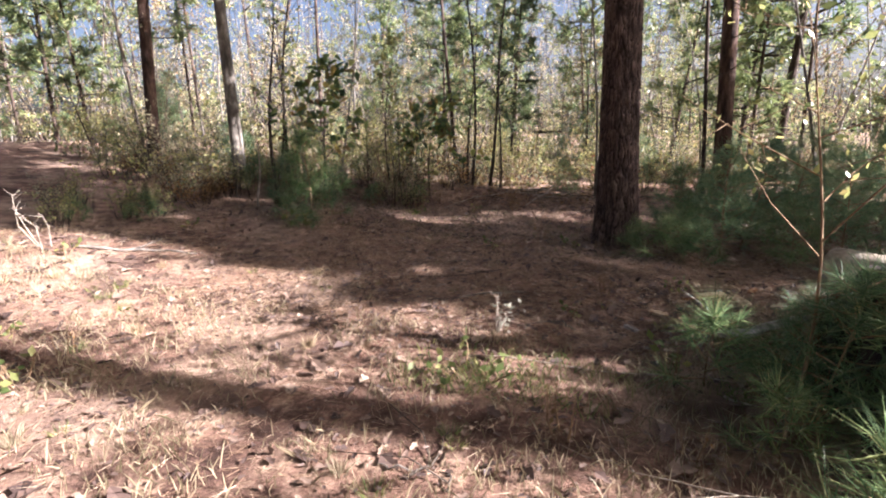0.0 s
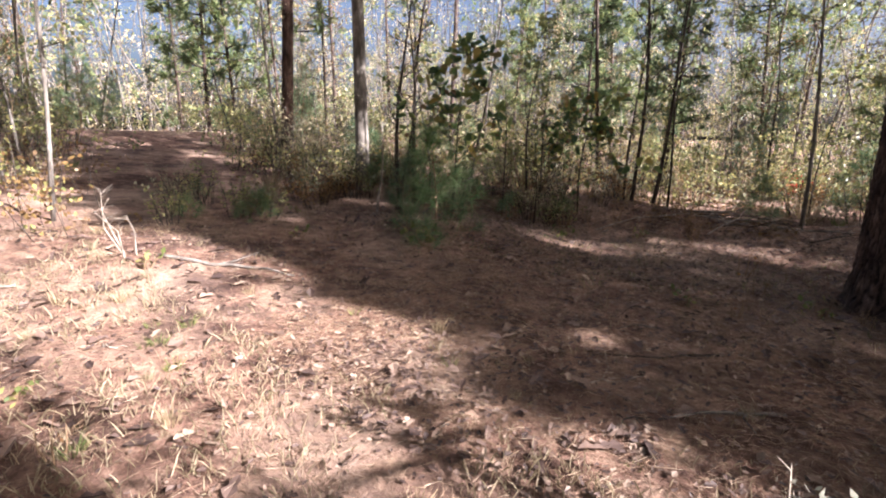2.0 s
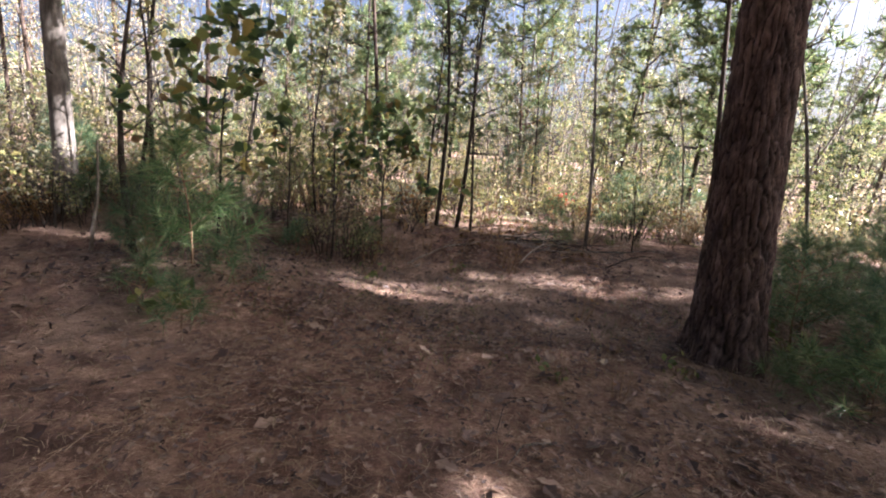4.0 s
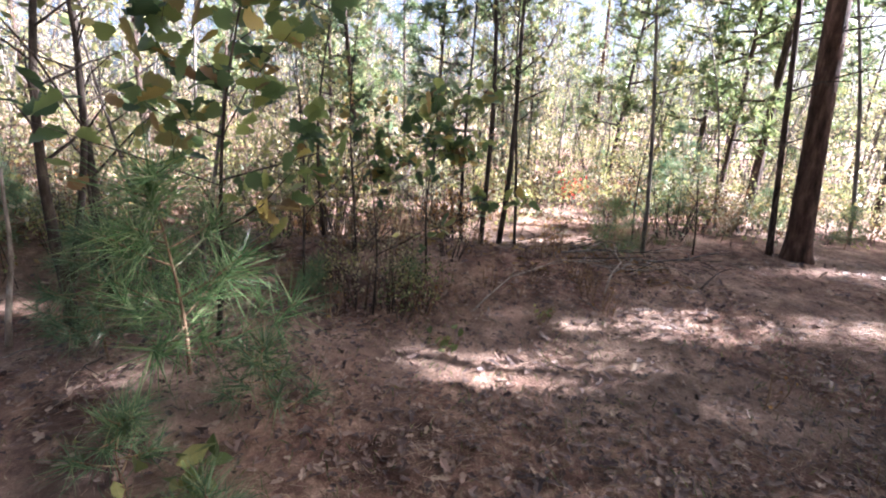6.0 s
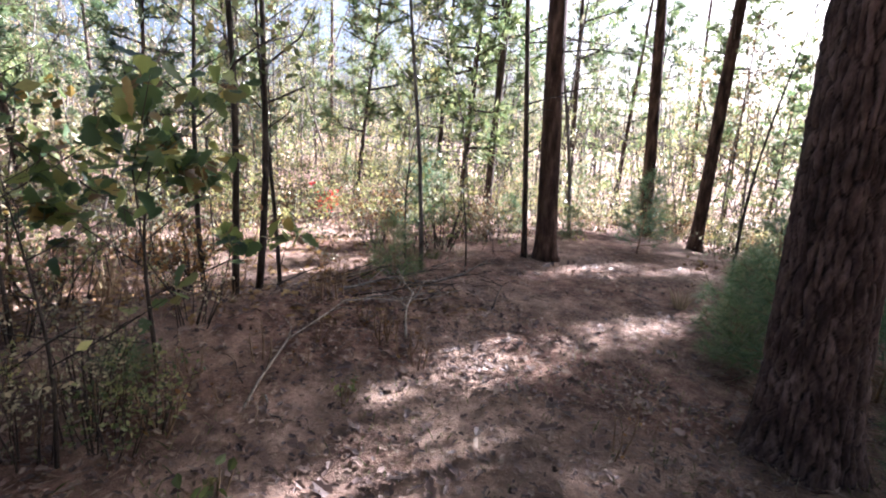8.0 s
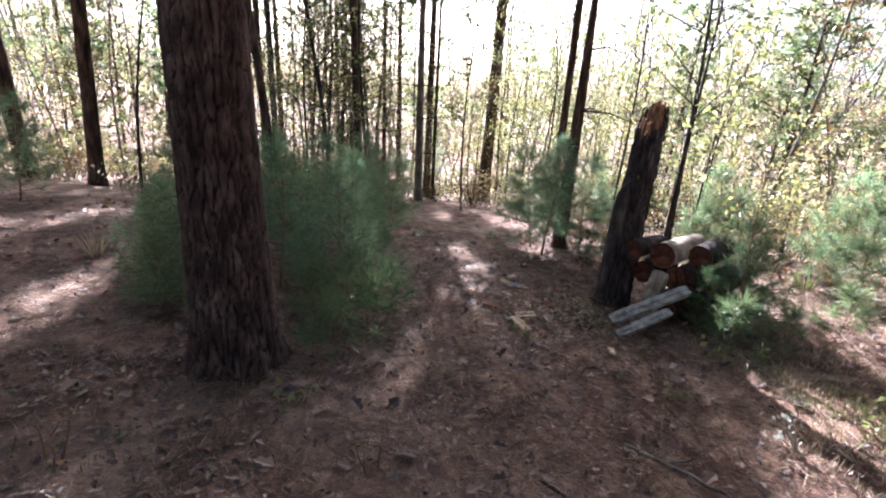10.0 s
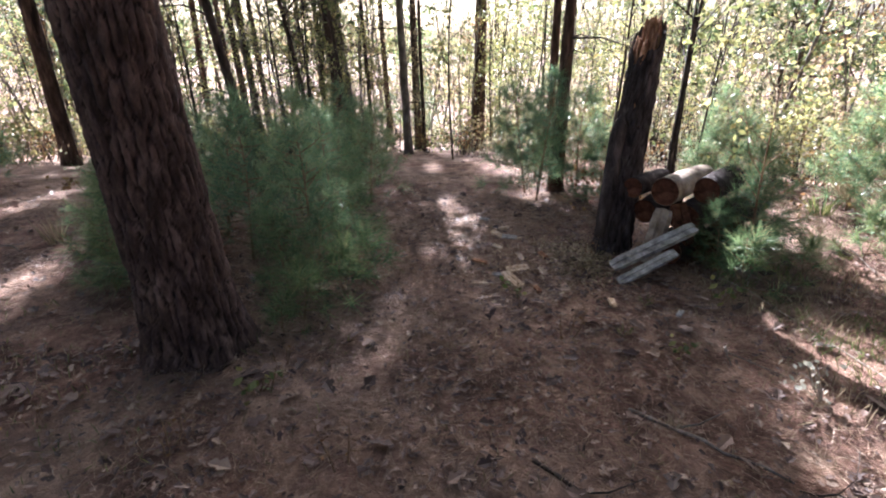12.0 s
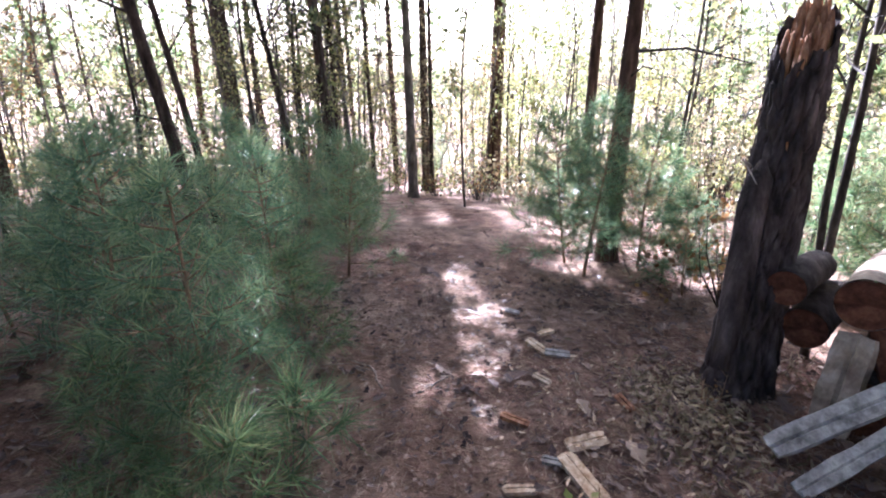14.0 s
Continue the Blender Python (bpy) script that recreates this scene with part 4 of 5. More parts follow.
# thin stems along the berm and the glade
for seed, x, y, h, r, lean, leafy, bark in [
        (321, -2.41, 3.34, 5.2, 0.030, (0.13, 0.03), 260, DARK_TWIG), (322, -2.65, 2.95, 5.6, 0.026, (-0.02, 0.03), 120, DARK_TWIG), (323, -2.85, 3.3, 4.6, 0.02, (-0.07, 0.04), 160, DARK_TWIG),
        (324, -2.2, 3.45, 4.6, 0.018, (0.05, 0.06), 260, DARK_TWIG), (325, -5.6, 1.3, 5.0, 0.028, (0.03, 0.03), 120, DARK_TWIG), (326, -5.75, 1.45, 3.6, 0.02, (-0.14, 0.05), 60, DARK_TWIG),
        (327, -5.35, 1.5, 3.2, 0.016, (-0.1, 0.0), 50, GREY_BARK), (328, -5.3, 0.55, 3.4, 0.032, (-0.1, 0.02), 40, DARK_TWIG), (329, -5.6, 0.8, 3.0, 0.026, (0.12, 0.05), 40, DARK_TWIG),
        (330, 1.62, -3.55, 4.6, 0.022, (0.06, -0.02), 60, DARK_TWIG), (331, 1.85, -3.75, 4.4, 0.02, (0.12, -0.02), 70, DARK_TWIG), (332, 0.77, -3.82, 1.9, 0.008, (0.02, 0.0), 140, STRAW_STALK),
        (333, -3.9, 2.3, 2.4, 0.012, (0.02, 0.02), 20, DARK_TWIG), (334, -4.2, 1.6, 2.2, 0.011, (-0.05, 0.02), 25, DARK_TWIG), (335, -3.6, 1.4, 1.5, 0.009, (0.06, -0.02), 8, DARK_TWIG),
        (336, 3.86, 2.63, 4.6, 0.02, (0.02, 0.02), 110, DARK_TWIG), (337, -0.3, 4.7, 2.6, 0.012, (0.02, 0.05), 160, DARK_TWIG), (338, 0.35, 4.2, 1.7, 0.01, (0.0, 0.0), 40, DARK_TWIG),
        (339, 6.3, -0.2, 5.5, 0.03, (-0.04, 0.05), 340, DARK_TWIG), (340, 6.9, 0.6, 6.5, 0.045, (-0.03, 0.05), 400, THIN_BARK), (341, 5.2, 1.2, 6.5, 0.04, (-0.12, 0.08), 140, THIN_BARK),
        (342, 7.3, -2.05, 5.8, 0.02, (0.01, 0.02), 900, DARK_TWIG), (343, 9.4, -3.4, 4.5, 0.02, (0.0, 0.02), 500, DARK_TWIG), (344, 4.9, -4.3, 4.8, 0.022, (0.0, 0.02), 200, DARK_TWIG),
        (345, 3.0, -4.6, 3.0, 0.014, (0.05, 0.0), 130, DARK_TWIG), (346, 4.2, -5.4, 3.4, 0.015, (0.0, 0.02), 420, DARK_TWIG)]:
    plant(hardwood_sapling("sapling", seed, h, r, 0.028 if seed == 332 else 0.05, leafy, "thin dark stem with a few yellow-green leaves" if leafy < 200 else "slender sapling with yellow-green leaves", bark, GREEN_LEAF, 0.3, 0.65, lean), x, y)

# undergrowth thick on the bank behind the log pile and along the berm
for i in range(46):
    a, b2 = rng.uniform(0, 1), rng.uniform(0, 1)
    if i < 22:
        x, y = 3.0 + 5.5 * a, -5.0 - 2.6 * b2
    elif i < 36:
        x, y = -8.5 + 6.0 * a, 2.6 + 1.5 * b2
    else:
        x, y = -1.5 + 3.0 * a, 5.5 + 2.5 * b2
    sow(shrub_kinds[int(rng.integers(0, 4))], x, y, rng.uniform(0, 360), rng.uniform(0.6, 1.1))

# low dark growth on the shaded side of the berm and along the trail to the west
for i in range(44):
    if i < 30:
        x, y = rng.uniform(-7.2, -2.6), rng.uniform(1.3, 2.6)
    else:
        x, y = rng.uniform(-8.5, -6.2), rng.uniform(-2.2, -0.8)
    if i % 3 == 0:
        sow(pine_kinds[3], x, y, rng.uniform(0, 360), rng.uniform(0.5, 0.9))
    else:
        sow(shrub_kinds[(2, 0, 1)[i % 3]], x, y, rng.uniform(0, 360), rng.uniform(0.3, 0.55))
for x, y, k in [(6.2, 0.9, 0), (7.6, 1.9, 2), (5.4, 2.1, 0), (8.4, 0.4, 4), (6.8, 3.0, 2), (9.2, -4.2, 0), (7.9, -4.4, 2), (6.0, -4.9, 0), (5.0, -5.3, 4)]:
    sow(sap_kinds[k], x, y, rng.uniform(0, 360), rng.uniform(0.8, 1.05))

# dark brush on the rise beside the trail to the west
for i in range(44):
    x, y = rng.uniform(-10.5, -6.3), rng.uniform(-0.2, 2.6)
    if clear_of(x, y, 0.1):
        sow(shrub_kinds[(2, 0, 2, 1)[i % 4]], x, y, rng.uniform(0, 360), rng.uniform(0.4, 0.75))
# tall leafy saplings behind the young pines
for i in range(16):
    x, y = rng.uniform(9.2, 13.5), rng.uniform(0.0, 1.9)
    sow(sap_kinds[(2, 0)[i % 2]], x, y, rng.uniform(0, 360), rng.uniform(1.15, 1.4))
# leafy saplings where the trail runs out of the woods
for i in range(34):
    x, y = rng.uniform(9.8, 15.5), rng.uniform(-7.5, -2.6)
    sow(sap_kinds[(0, 4, 2, 4)[i % 4]], x, y, rng.uniform(0, 360), rng.uniform(0.75, 1.1))
for i in range(14):
    x, y = rng.uniform(10.5, 15), rng.uniform(-2.4, 1.6)
    sow(sap_kinds[(4, 1, 4)[i % 3]], x, y, rng.uniform(0, 360), rng.uniform(0.7, 1.0))
plant(shrub("red_shrub", 351, 0.75, 8, 0.05, 110, "small shrub with scarlet red leaves", RED_LEAF, DARK_TWIG, 0.5, group=""), -0.5, 8.0)
plant(shrub("white_plant", 352, 0.26, 4, 0.024, 34, "withered plant with white woolly leaves", WOOLLY, PALE_STICK, 0.16, group="", category="plant"), -0.72, -3.28)
plant(shrub("green_plant", 353, 0.22, 6, 0.07, 26, "low plant with broad green leaves", HERB, STRAW_STALK, 0.35, group="", category="plant"), -4.1, -0.75)
plant(shrub("green_plant", 354, 0.22, 7, 0.035, 60, "low yellow-green leafy plant on the bank", HERB, STRAW_STALK, 0.4, group="", category="plant"), -0.75, -3.85)
plant(shrub("green_plant", 355, 0.16, 5, 0.05, 18, "low plant with yellowing leaves", HERB, STRAW_STALK, 0.3, group="", category="plant"), -3.0, 0.9)
herb = plant(shrub("green_plant", 356, 0.20, 5, 0.04, 22, "small green weed in the straw", HERB, STRAW_STALK, 0.25, group="small weeds", category="plant"), -2.9, -4.75)
stalk = plant(shrub("dry_stalk", 357, 0.42, 3, 0.02, 6, "dry upright weed stalk with bare twigs", BROWN_LEAF, STRAW_STALK, 0.18, group="dry stalks", category="plant"), -0.2, -4.3)
twig_plant = plant(shrub("dry_stalk", 358, 0.55, 4, 0.02, 0, "bleached branching dead weed", BROWN_LEAF, PALE_STICK, 0.4, group="", category="plant"), -5.08, -3.15)
for i in range(70):
    x, y = rng.uniform(-6.5, 1.2), rng.uniform(-5.6, 1.8)
    if clear_of(x, y, -0.7):
        sow(stalk if i % 3 else herb, x, y, rng.uniform(0, 360), rng.uniform(0.4, 1.0))
for i in range(70):
    x, y = rng.uniform(-6.5, 1.0), rng.uniform(-5.8, -2.4)
    sow(grass_kinds[(0, 2)[i % 2]], x, y, rng.uniform(0, 360), rng.uniform(0.25, 0.55))
for i in range(60):
    x, y = rng.uniform(-7.5, -1.5), rng.uniform(1.4, 3.6)
    sow(stalk, x, y, rng.uniform(0, 360), rng.uniform(0.6, 1.3))

# ---- dead wood ----


def broken_snag():
    """Stub of a dead pine: bark torn open at the top, a raised splinter low on one side."""
    root = tagged(new("tree_snag"), "broken dead pine snag with dark bark and splintered top", "tree stump")
    sides, rings, H = 80, 130, 2.0
    lean = (0.215, -0.135)
    verts, faces = [], []
    for i in range(rings + 1):
        u = i / rings
        for k in range(sides):
            a = 2 * math.pi * k / sides
            ca, sa = math.cos(a), math.sin(a)
            top = H * (0.90 + 0.055 * math.cos(a + 1.57) + 0.045 * math.cos(a) + 0.05 * noise.noise((ca * 3, sa * 3, 5)) + 0.025 * noise.noise((ca * 11, sa * 11, 2)))
            z = top * u
            r = 0.122 * (1 - 0.13 * u) * (1 + 0.26 * math.exp(-z / 0.13) + 0.10 * math.exp(-z / 0.6))
            d, _ = noise.voronoi((ca * 3.4 + 9, sa * 3.4, z * 4.5))
            r += 0.026 * min(1.0, (d[1] - d[0]) / 0.3) ** 0.7 + 0.012 * noise.noise((ca * 9, sa * 9, z * 14))
            verts.append((ca * r + lean[0] * z, sa * r + lean[1] * z, z - 0.05))
    for i in range(rings):
        for k in range(sides):
            k2 = (k + 1) % sides
            faces.append((i * sides + k, i * sides + k2, (i + 1) * sides + k2, (i + 1) * sides + k))
    b = Builder()
    b.raw(verts, faces)
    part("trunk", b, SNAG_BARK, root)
    core = Builder()
    r2 = np.random.default_rng(7)
    for k in range(26):
        a, rr = k * 2.399, 0.085 * math.sqrt(k / 26)
        x, y = math.cos(a) * rr, math.sin(a) * rr
        t = H * (0.90 + 0.055 * math.cos(a + 1.57) + 0.03 * math.cos(a)) + r2.uniform(-0.02, 0.09)
        w = r2.uniform(0.014, 0.03)
        core.tube([(x + lean[0] * 1.2, y + lean[1] * 1.2, 1.2), (x + lean[0] * (t - 0.08), y + lean[1] * (t - 0.08), t - 0.08), (x * 1.05 + lean[0] * t, y * 1.05 + lean[1] * t, t)], [w, w * 0.9, w * 0.2], 5)
    part("heartwood", core, HEART_WOOD, root, "splintered reddish broken wood")
    flap = Builder()
    flap.tube([(lean[0] * z - 0.045 + 0.008 * math.sin(9 * z), lean[1] * z + 0.132, z) for z in (0.15, 0.4, 0.6, 0.8, 0.95, 1.08, 1.11, 1.17)], [0.05, 0.065, 0.07, 0.066, 0.07, 0.06, 0.042, 0.012], 9)
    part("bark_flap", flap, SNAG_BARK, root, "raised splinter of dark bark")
    twig = Builder()
    twig.tube([(0.10, 0.1, 1.15), (-0.02, 0.22, 1.2), (-0.2, 0.26, 1.12)], [0.006, 0.005, 0.002], 5)
    twig.tube([(0.05, 0.15, 1.32), (-0.1, 0.24, 1.42), (-0.2, 0.4, 1.36)], [0.005, 0.004, 0.002], 5)
    part("twig", twig, PALE_STICK, root, "pale dead twig")
    return root


plant(broken_snag(), 1.36, -3.0)


def log(name, start, end, radius, mat, end_mat, label, seed):
    """A sawn length of trunk with a rough skin and ringed ends."""
    r = np.random.default_rng(seed)
    a, c = Vector(start), Vector(end)
    root = tagged(new(name), label, "log", "stacked logs")
    root.location = a
    body, ends = Builder(), Builder()
    d = (c - a)
    side = d.cross(Vector((0, 0, 1))).normalized()
    up = side.cross(d.normalized())
    sides, rings = 28, 14
    verts, faces = [], []
    for i in range(rings + 1):
        p = d * (i / rings) + Vector((0, 0, 0.012 * math.sin(3 * i / rings)))
        for k in range(sides):
            t = 2 * math.pi * k / sides
            q = radius * (1 + 0.05 * noise.noise((math.cos(t) * 1.5 + seed, math.sin(t) * 1.5, i * 0.3)) + 0.05 * noise.noise((math.cos(t) * 5 + seed, math.sin(t) * 5, i * 0.9)))
            verts.append(tuple(p + (side * math.cos(t) + up * math.sin(t)) * q))
    for i in range(rings):
        for k in range(sides):
            k2 = (k + 1) % sides
            faces.append((i * sides + k, i * sides + k2, (i + 1) * sides + k2, (i + 1) * sides + k))
    body.raw(verts, faces)
    part("bark", body, mat, root)
    for q, s in ((Vector((0, 0, 0)), -1), (d, 1)):
        fan, ff = [], []
        for j in range(4):
            for k in range(sides):
                t = 2 * math.pi * k / sides
                rr = radius * (0.97 if s < 0 else 0.97) * (1 - j / 4)
                dip = 0.006 * noise.noise((rr * 60 * math.cos(t), rr * 60 * math.sin(t), seed)) + 0.004 * (j % 2)
                fan.append(tuple(q + d.normalized() * (s * (0.003 - dip)) + (side * math.cos(t) + up * math.sin(t)) * rr))
        fan.append(tuple(q + d.normalized() * s * 0.001))
        for j in range(3):
            for k in range(sides):
                k2 = (k + 1) % sides
                ff.append((j * sides + k, j * sides + k2, (j + 1) * sides + k2, (j + 1) * sides + k))
        ff += [(3 * sides + k, 3 * sides + (k + 1) % sides, 4 * sides) for k in range(sides)]
        e = Builder()
        e.raw(fan, ff)
        part("cut_end", e, end_mat, root, "reddish rotting sawn end")
    return root


gz = ground_z(1.4, -3.6)
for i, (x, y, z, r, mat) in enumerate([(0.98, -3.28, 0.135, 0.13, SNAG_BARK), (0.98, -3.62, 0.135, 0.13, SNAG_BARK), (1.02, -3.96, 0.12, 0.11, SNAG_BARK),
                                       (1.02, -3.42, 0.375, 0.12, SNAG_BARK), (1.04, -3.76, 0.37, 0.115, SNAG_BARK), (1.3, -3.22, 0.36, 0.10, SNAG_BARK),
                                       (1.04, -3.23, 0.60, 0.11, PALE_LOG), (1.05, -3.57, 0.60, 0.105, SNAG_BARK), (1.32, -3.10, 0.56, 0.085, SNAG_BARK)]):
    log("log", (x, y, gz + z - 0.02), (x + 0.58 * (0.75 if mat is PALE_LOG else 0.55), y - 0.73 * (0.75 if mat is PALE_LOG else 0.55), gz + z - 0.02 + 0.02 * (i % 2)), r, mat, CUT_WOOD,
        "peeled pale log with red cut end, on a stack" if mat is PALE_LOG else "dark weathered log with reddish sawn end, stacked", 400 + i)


def plank(name, start, end, width, thick, roll, mat, label, category, seed, group=""):
    """A split board: uneven edges, a cracked face and ragged ends."""
    a, c = Vector(start), Vector(end)
    d = (c - a).normalized()
    side = d.cross(Vector((0, 0, 1))).normalized()
    up = side.cross(d)
    side, up = side * math.cos(roll) + up * math.sin(roll), up * math.cos(roll) - side * math.sin(roll)
    n = 12
    verts, faces = [], []
    for i in range(n + 1):
        u = i / n
        p = a.lerp(c, u)
        w = width * (1 + 0.12 * noise.noise((u * 4, seed, 1)) - (0.12 if i in (0, n) else 0.0)) / 2
        h = thick * (1 + 0.2 * noise.noise((u * 5, seed, 7))) / 2 * (0.6 if i in (0, n) else 1)
        for s, v in ((-1, -1), (-0.3, -1.0), (1, -1), (1, 1), (0.25, 1.15), (0.1, 0.6), (-0.1, 1.1), (-1, 1)):
            verts.append(tuple(p + side * w * s + up * h * v + d * 0.02 * noise.noise((s * 3, v, seed + i))))
    m = 8
    for i in range(n):
        for k in range(m):
            k2 = (k + 1) % m
            faces.append((i * m + k, i * m + k2, (i + 1) * m + k2, (i + 1) * m + k))
    faces += [tuple(range(m - 1, -1, -1)), tuple(n * m + k for k in range(m))]
    b = Builder()
    b.raw(verts, faces)
    return thing(name, b, mat, label, category, group, smooth=False)


g2 = ground_z(0.8, -2.9)
plank("split_board", (0.83, -2.80, g2 + 0.07), (0.86, -3.42, g2 + 0.37), 0.10, 0.04, -0.4, BOARD, "weathered grey split board leaning on the logs", "board", 3)
plank("split_board", (0.65, -2.79, g2 + 0.02), (0.75, -3.24, g2 + 0.21), 0.075, 0.03, -0.4, BOARD, "narrow grey weathered board leaning on the logs", "board", 4)
plank("split_wood", (0.98, -3.16, g2 + 0.02), (1.06, -3.26, g2 + 0.45), 0.15, 0.05, 0.3, PALE_LOG, "pale split wood leaning against the stack", "firewood", 5)
plank("split_wood", (0.93, -3.42, g2 + 0.20), (1.05, -3.36, g2 + 0.50), 0.13, 0.05, 1.0, CUT_WOOD, "reddish split wood wedged in the stack", "firewood", 6)

chip_mats = [CHIP, BOARD, CHIP, HEART_WOOD]
for i, (x, y, size, turn) in enumerate([(0.72, -2.0, 0.24, 20), (0.80, -1.92, 0.11, 75), (0.92, -2.08, 0.2, 110), (1.06, -1.8, 0.13, 60), (1.8, -2.06, 0.16, 30), (1.7, -2.16, 0.14, 80),
                                        (1.95, -2.15, 0.12, 120), (0.55, -2.15, 0.1, 10), (1.4, -2.0, 0.1, 45), (0.11, -2.97, 0.1, 140), (0.3, -2.6, 0.12, 170), (1.2, -2.35, 0.12, 15), (0.66, -1.75, 0.12, 95), (2.3, -2.0, 0.1, 66)]):
    t, p = radians(turn), rest(x, y, -0.022)
    v = Vector((math.cos(t), math.sin(t), 0.06)) * size / 2
    plank("wood_chip", p - v, p + v, size * 0.32, 0.018, 0.2 * (i % 3), chip_mats[i % 4], "pale split wood chip lying on the trail", "wood chip", 20 + i, "wood chips on the trail")


def fallen_branch(name, pts, radius, mat, label, seed, forks=3, lift=0.012, group=""):
    """A dead branch lying on the floor, with side twigs."""
    r = np.random.default_rng(seed)
    root = tagged(new(name), label, "branch", group)
    line = [Vector((x, y, ground_z(x, y) + z + lift)) for x, y, z in pts]
    smooth_line = []
    for i in range(len(line) - 1):
        for u in (0, 0.33, 0.66):
            smooth_line.append(line[i].lerp(line[i + 1], u) + Vector(r.normal(0, 0.008, 3)))
    smooth_line.append(line[-1])
    n = len(smooth_line)
    b = Builder()
    b.tube(smooth_line, [radius * (1 - 0.7 * i / n) for i in range(n)], 7)
    part("stem", b, mat, root)
    for k in range(forks):
        s = smooth_line[int(n * (0.3 + 0.6 * k / max(forks, 1)))]
        d = (line[-1] - line[0]).normalized()
        w = Vector((d.y, -d.x, 0)) * (1 if k % 2 else -1)
        t = Builder()
        L = r.uniform(0.2, 0.5)
        t.tube([s, s + (d * 0.6 + w * 0.5) * L * 0.5 + Vector((0, 0, 0.03)), s + (d * 0.7 + w) * L * 0.8 + Vector((0, 0, r.uniform(0, 0.08)))], [radius * 0.5, radius * 0.35, 0.002], 5)
        part("twig", t, mat, root)
    return root


fallen_branch("fallen_branch", [(-2.78, 1.62, 0), (-2.4, 2.2, 0.02), (-1.82, 2.69, 0.03), (-1.03, 2.73, 0.05), (-0.5, 2.9, 0.1)], 0.009, PALE_STICK, "long bleached branch lying on the straw", 1, 5)
fallen_branch("fallen_branch", [(-1.9, 2.9, 0), (-1.4, 3.1, 0.1), (-0.7, 3.6, 0.12)], 0.016, GREY_BARK, "grey dead branch lying in the glade", 2, 4)
fallen_branch("fallen_branch", [(-1.5, 2.2, 0), (-1.2, 2.7, 0.12), (-1.1, 3.2, 0.2)], 0.012, PALE_STICK, "pale crooked dead branch", 3, 3)
fallen_branch("fallen_branch", [(-0.9, 3.5, 0.0), (-0.2, 3.6, 0.02), (0.7, 4.2, 0.05)], 0.016, GREY_BARK, "dark dead limb on the forest floor", 4, 4)
fallen_branch("fallen_branch", [(-5.02, -3.0, 0), (-4.7, -2.75, 0.01), (-4.38, -2.45, 0.02), (-4.1, -2.4, 0.02)], 0.018, GREY_BARK, "thick dead stick on the trail", 5, 1)
fallen_branch("fallen_branch", [(-0.85, -3.68, 0.01), (-0.1, -3.66, 0.02), (0.6, -3.57, 0.03), (1.1, -3.3, 0.06)], 0.004, PALE_STICK, "long thin pale vine along the ground", 6, 0)
fallen_branch("fallen_branch", [(0.75, -4.62, 0.12), (0.4, -4.58, 0.06), (0.1, -4.48, 0.03), (-0.2, -4.4, 0.0)], 0.004, PALE_STICK, "arching bleached branch on the sunny bank", 7, 2)
fallen_branch("fallen_branch", [(-5.7, 0.5, 0.0), (-5.72, 0.6, 0.5), (-5.8, 0.75, 1.05)], 0.02, PALE_STICK, "bleached white stick standing upright", 8, 0)
fallen_branch("fallen_branch", [(-0.7, -2.3, 0), (-0.95, -2.5, 0.0), (-1.2, -2.75, 0.0)], 0.012, GREY_BARK, "short dead stick beside the trail", 9, 1)
fallen_branch("fallen_branch", [(-1.0, -1.75, 0), (-1.3, -2.0, 0.0), (-1.7, -2.2, 0.0)], 0.010, DARK_TWIG, "dark fallen stick on the trail", 10, 1)
fallen_branch("fallen_branch", [(-4.9, 0.5, 0.02), (-4.6, 1.0, 0.45), (-4.25, 1.3, 0.75)], 0.012, GREY_BARK, "bare leaning dead limb by the berm", 11, 3)
for i in range(34):
    x, y, t, L = rng.uniform(-6, 3), rng.uniform(-5, 4), rng.uniform(0, 6.28), rng.uniform(0.12, 0.45)
    fallen_branch("fallen_twig", [(x, y, 0), (x + math.cos(t) * L * 0.5, y + math.sin(t) * L * 0.5, 0.01), (x + math.cos(t + 0.3) * L, y + math.sin(t + 0.3) * L, 0)], rng.uniform(0.004, 0.009),
                  (PALE_STICK, DARK_TWIG, GREY_BARK)[i % 3], "short dead twig on the forest floor", 500 + i, i % 2, 0.008, "fallen twigs")

# tangle of dead limbs on the end of the berm
for i in range(16):
    x, y, t, L = rng.uniform(-2.3, 0.2), rng.uniform(2.5, 4.2), rng.uniform(-0.6, 0.9), rng.uniform(0.6, 1.5)
    fallen_branch("fallen_branch", [(x, y, 0.02), (x + math.cos(t) * L * 0.5, y + math.sin(t) * L * 0.5, rng.uniform(0.03, 0.2)), (x + math.cos(t + 0.3) * L, y + math.sin(t + 0.3) * L, rng.uniform(0.0, 0.25))],
                  rng.uniform(0.005, 0.010), (PALE_STICK, DARK_TWIG, GREY_BARK, DARK_TWIG)[i % 4], "dead limb in a tangle of brushwood", 560 + i, 3, 0.012, "brushwood")

# far off between the stems: a rail on two posts
rail_root = tagged(new("wooden_rail"), "dark weathered rail on two posts among the trees", "rail")
for nm, p, q, r in (("rail", (-2.95, 12.5, 1.32), (-2.0, 12.7, 1.34), 0.05), ("post", (-2.85, 12.5, ground_z(-2.85, 12.5) - 0.1), (-2.85, 12.5, 1.3), 0.045), ("post", (-2.1, 12.68, ground_z(-2.1, 12.7) - 0.1), (-2.1, 12.68, 1.3), 0.045)):
    b = Builder()
    b.tube([p, Vector(p).lerp(Vector(q), 0.5), q], [r, r * 0.95, r * 0.9], 8)
    part(nm, b, DARK_TWIG, rail_root)

# ---- what lies on the floor ----


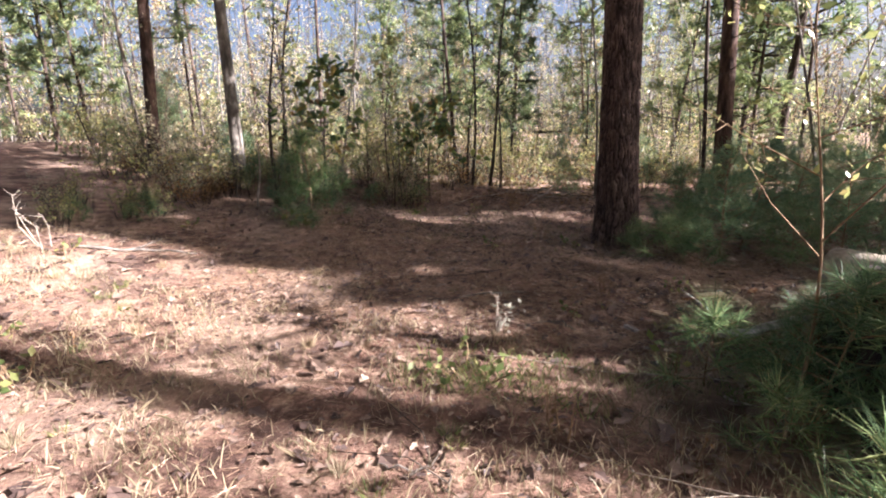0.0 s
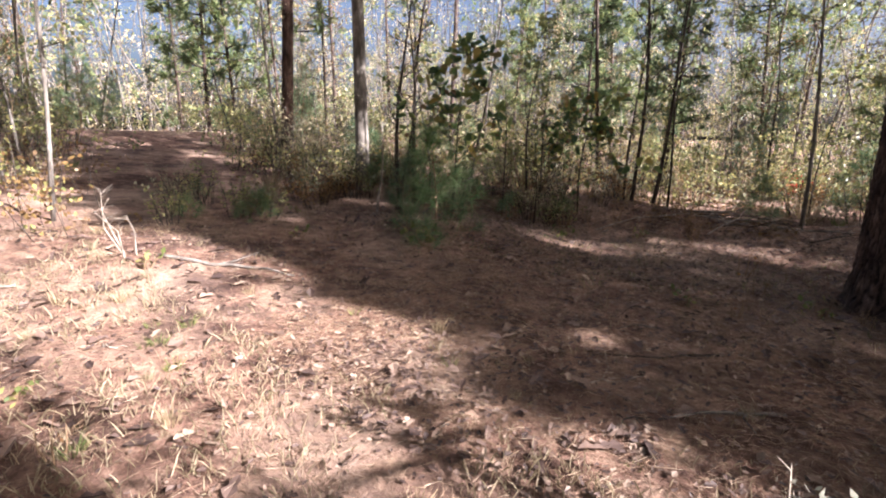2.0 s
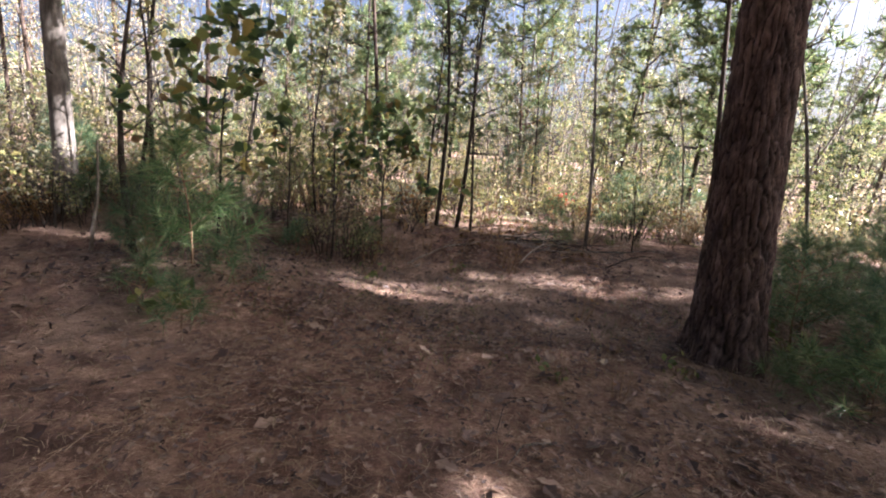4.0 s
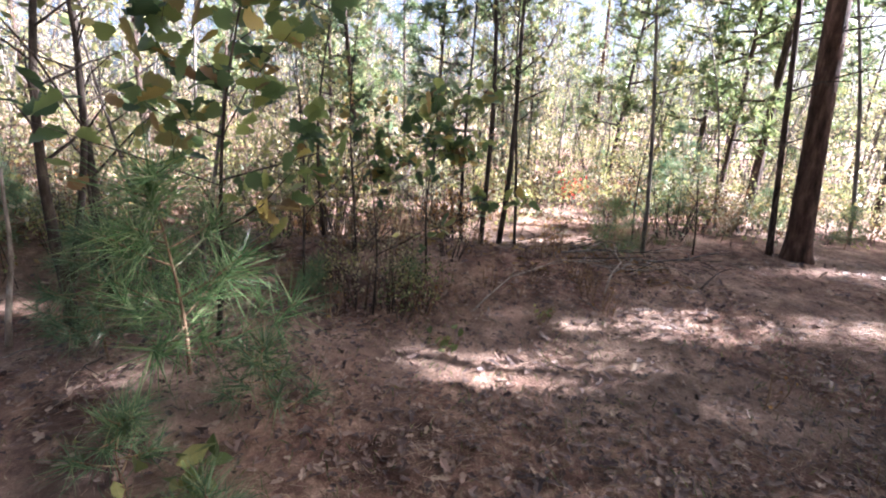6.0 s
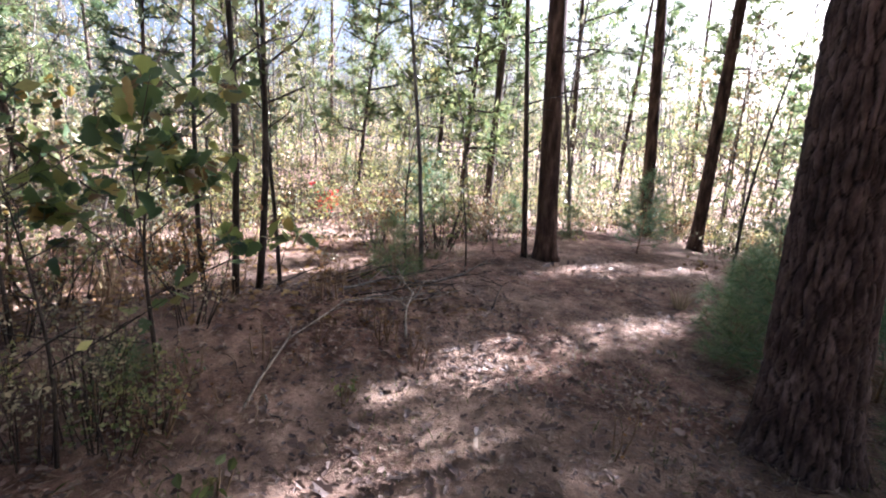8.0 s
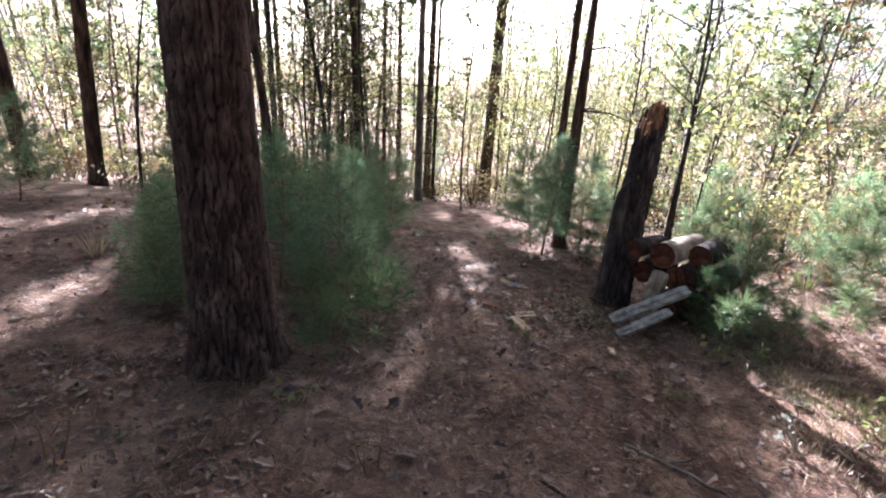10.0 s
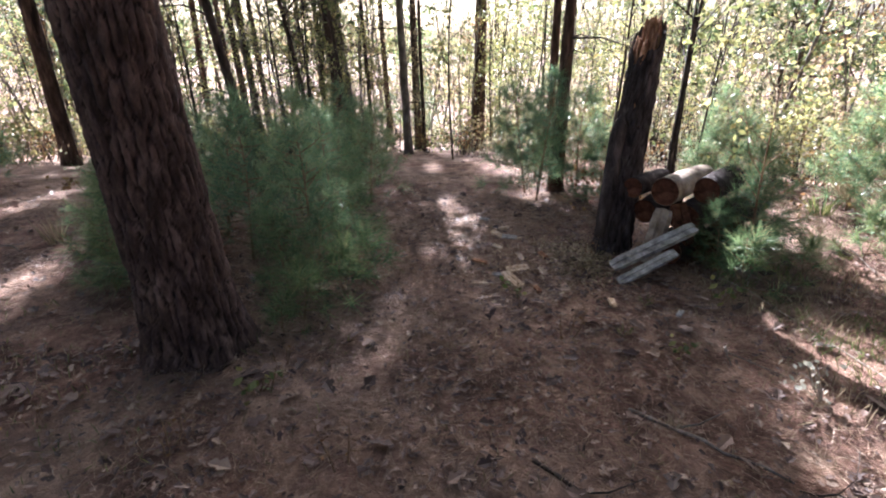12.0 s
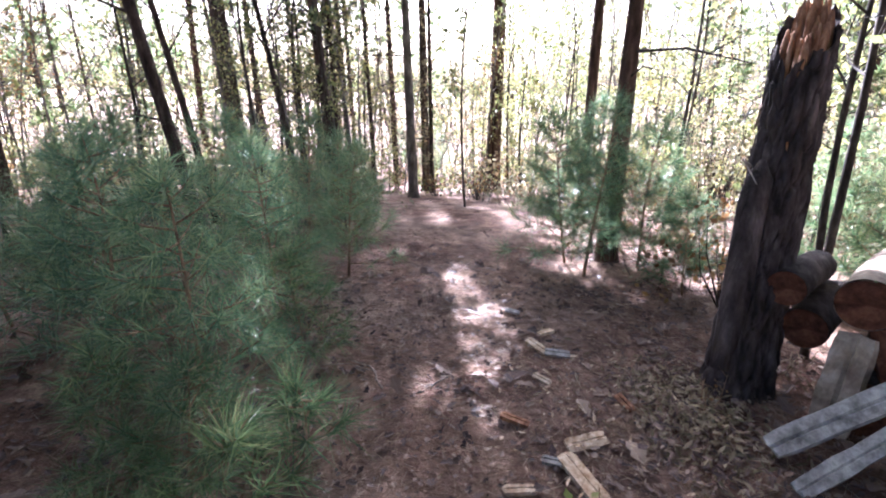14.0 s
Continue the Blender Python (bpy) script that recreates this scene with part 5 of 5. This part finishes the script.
def lay(count, seed, box, size, mat, name, label, straw=False, tiny=False):
    r = np.random.default_rng(seed)
    x0, y0, x1, y1 = box
    x, y = r.uniform(x0, x1, count), r.uniform(y0, y1, count)
    if straw:
        keep = np.array([noise.noise((a * 0.8, c * 0.8, seed)) + 0.6 * noise.noise((a * 2.6, c * 2.6, seed)) > r.uniform(-0.75, 0.25) for a, c in zip(x, y)])
        x, y = x[keep], y[keep]
    else:
        keep = np.array([noise.noise((a * 0.7, c * 0.7, seed)) + 0.5 * noise.noise((a * 2.3, c * 2.3, seed)) > r.uniform(-0.9, 0.5) for a, c in zip(x, y)])
        x, y = x[keep], y[keep]
    z = np.array([ground_z(a, c) for a, c in zip(x, y)])
    b = Builder()
    if straw:
        t = r.uniform(0, 2 * math.pi, len(x))
        L = r.uniform(0.5, 1.1, len(x)) * size
        base = np.stack([x, y, z + r.uniform(0.0, 0.02, len(x))], 1)
        tip = base + np.stack([np.cos(t) * L, np.sin(t) * L, r.uniform(-0.005, 0.03, len(x))], 1)
        b.blades(base, tip, 0.0026, r)
    else:
        b.leaves(np.stack([x, y, z + r.uniform(0.006, 0.025, len(x))], 1), r.uniform(0.5, 1.2, len(x)) * size, r, flat=0.72, long=1.6, lobed=not tiny)
    return thing(name, b, mat, label, "leaf litter", kind="stuff", smooth=False)


lay(11000, 601, (-7, -6.2, 5, 5), 0.032, LITTER_LEAF, "leaf_litter", "brown and pale fallen oak leaves strewn about")
lay(9000, 602, (-3.5, -3.6, 3, 0.5), 0.028, LITTER_LEAF, "leaf_litter", "dry fallen leaves along the trail")
lay(9000, 605, (-5.5, -0.5, 0, 3.2), 0.034, LITTER_LEAF, "leaf_litter", "fallen leaves drifted against the berm")
lay(12000, 607, (-6.5, -5.5, 3.5, 4.0), 0.02, LITTER_LEAF, "leaf_litter", "small crumbled leaf fragments", tiny=True)
lay(3500, 606, (-20, -8, 16, 16), 0.05, LITTER_LEAF, "leaf_litter", "scattered fallen leaves in the woods")
lay(3200, 608, (-6.5, -5.8, 4.0, 4.5), 0.065, LITTER_LEAF, "leaf_litter", "large curled oak leaves lying on the straw")
lay(5000, 609, (-8.0, 2.4, -0.5, 6.5), 0.06, BROWN_LEAF, "leaf_litter", "russet leaves lying behind the berm")
lay(150000, 603, (-7, -6.2, 5, 5), 0.12, STRAW, "pine_straw", "rust-brown fallen pine needles", True)
lay(60000, 604, (-3.5, -3.4, 2.5, 0.2), 0.11, STRAW, "pine_straw", "fallen pine needles on the trail", True)


def stubble(count, seed, box, height, mat, name, label):
    """Short dry blades standing out of the straw, in clumps."""
    r = np.random.default_rng(seed)
    x0, y0, x1, y1 = box
    x, y = r.uniform(x0, x1, count), r.uniform(y0, y1, count)
    keep = np.array([noise.noise((a * 1.7, c * 1.7, seed)) + 0.6 * noise.noise((a * 5, c * 5, seed)) > r.uniform(-0.35, 0.6) for a, c in zip(x, y)])
    x, y = x[keep], y[keep]
    base = np.stack([x, y, np.array([ground_z(a, c) for a, c in zip(x, y)]) - 0.005], 1)
    h = height * r.uniform(0.3, 1.2, len(x))
    tip = base + np.stack([r.normal(0, 0.5, len(x)) * h, r.normal(0, 0.5, len(x)) * h, h], 1)
    b = Builder()
    b.blades(base, tip, 0.0045, r, bend=0.1)
    return thing(name, b, mat, label, "grass", kind="stuff", smooth=False)


stubble(26000, 621, (-5.5, -6.0, 1.6, -3.3), 0.075, GRASS, "dry_grass", "short dry grass growing through the straw")
stubble(2600, 622, (-1.1, -4.15, 0.9, -3.55), 0.08, HERB, "green_grass", "low green grass and weeds on the bank")
stubble(12000, 623, (-6.5, -3.3, 0.5, 2.6), 0.05, GRASS, "dry_grass", "sparse dry grass in the shade")
stubble(3000, 624, (-4.8, -0.9, 0.6, 1.6), 0.06, HERB, "green_grass", "thin green grass beneath the pines")


def debris(count, seed, cx, cy, spread, size, mat, name, label):
    """Shreds of bark and rotten wood heaped on the floor."""
    r = np.random.default_rng(seed)
    x, y = cx + r.normal(0, spread[0], count), cy + r.normal(0, spread[1], count)
    heap = 0.07 * np.exp(-((x - cx) / spread[0]) ** 2 / 2 - ((y - cy) / spread[1]) ** 2 / 2)
    z = np.array([ground_z(a, c) for a, c in zip(x, y)]) + heap * r.uniform(0.1, 1, count) + 0.008
    b = Builder()
    b.leaves(np.stack([x, y, z], 1), size * r.uniform(0.4, 1.3, count), r, flat=0.35, long=3.4)
    return thing(name, b, mat, label, "debris", kind="stuff", smooth=False)


debris(1100, 631, 1.12, -2.62, (0.26, 0.16), 0.015, GRASS, "bark_debris", "heap of shredded bark at the foot of the snag")
debris(700, 632, 1.05, -2.58, (0.30, 0.18), 0.014, LITTER_LEAF, "bark_debris", "rotten wood shreds beside the snag")
debris(220, 633, 0.9, -2.05, (0.55, 0.25), 0.013, CHIP, "bark_debris", "pale wood splinters strewn on the trail")
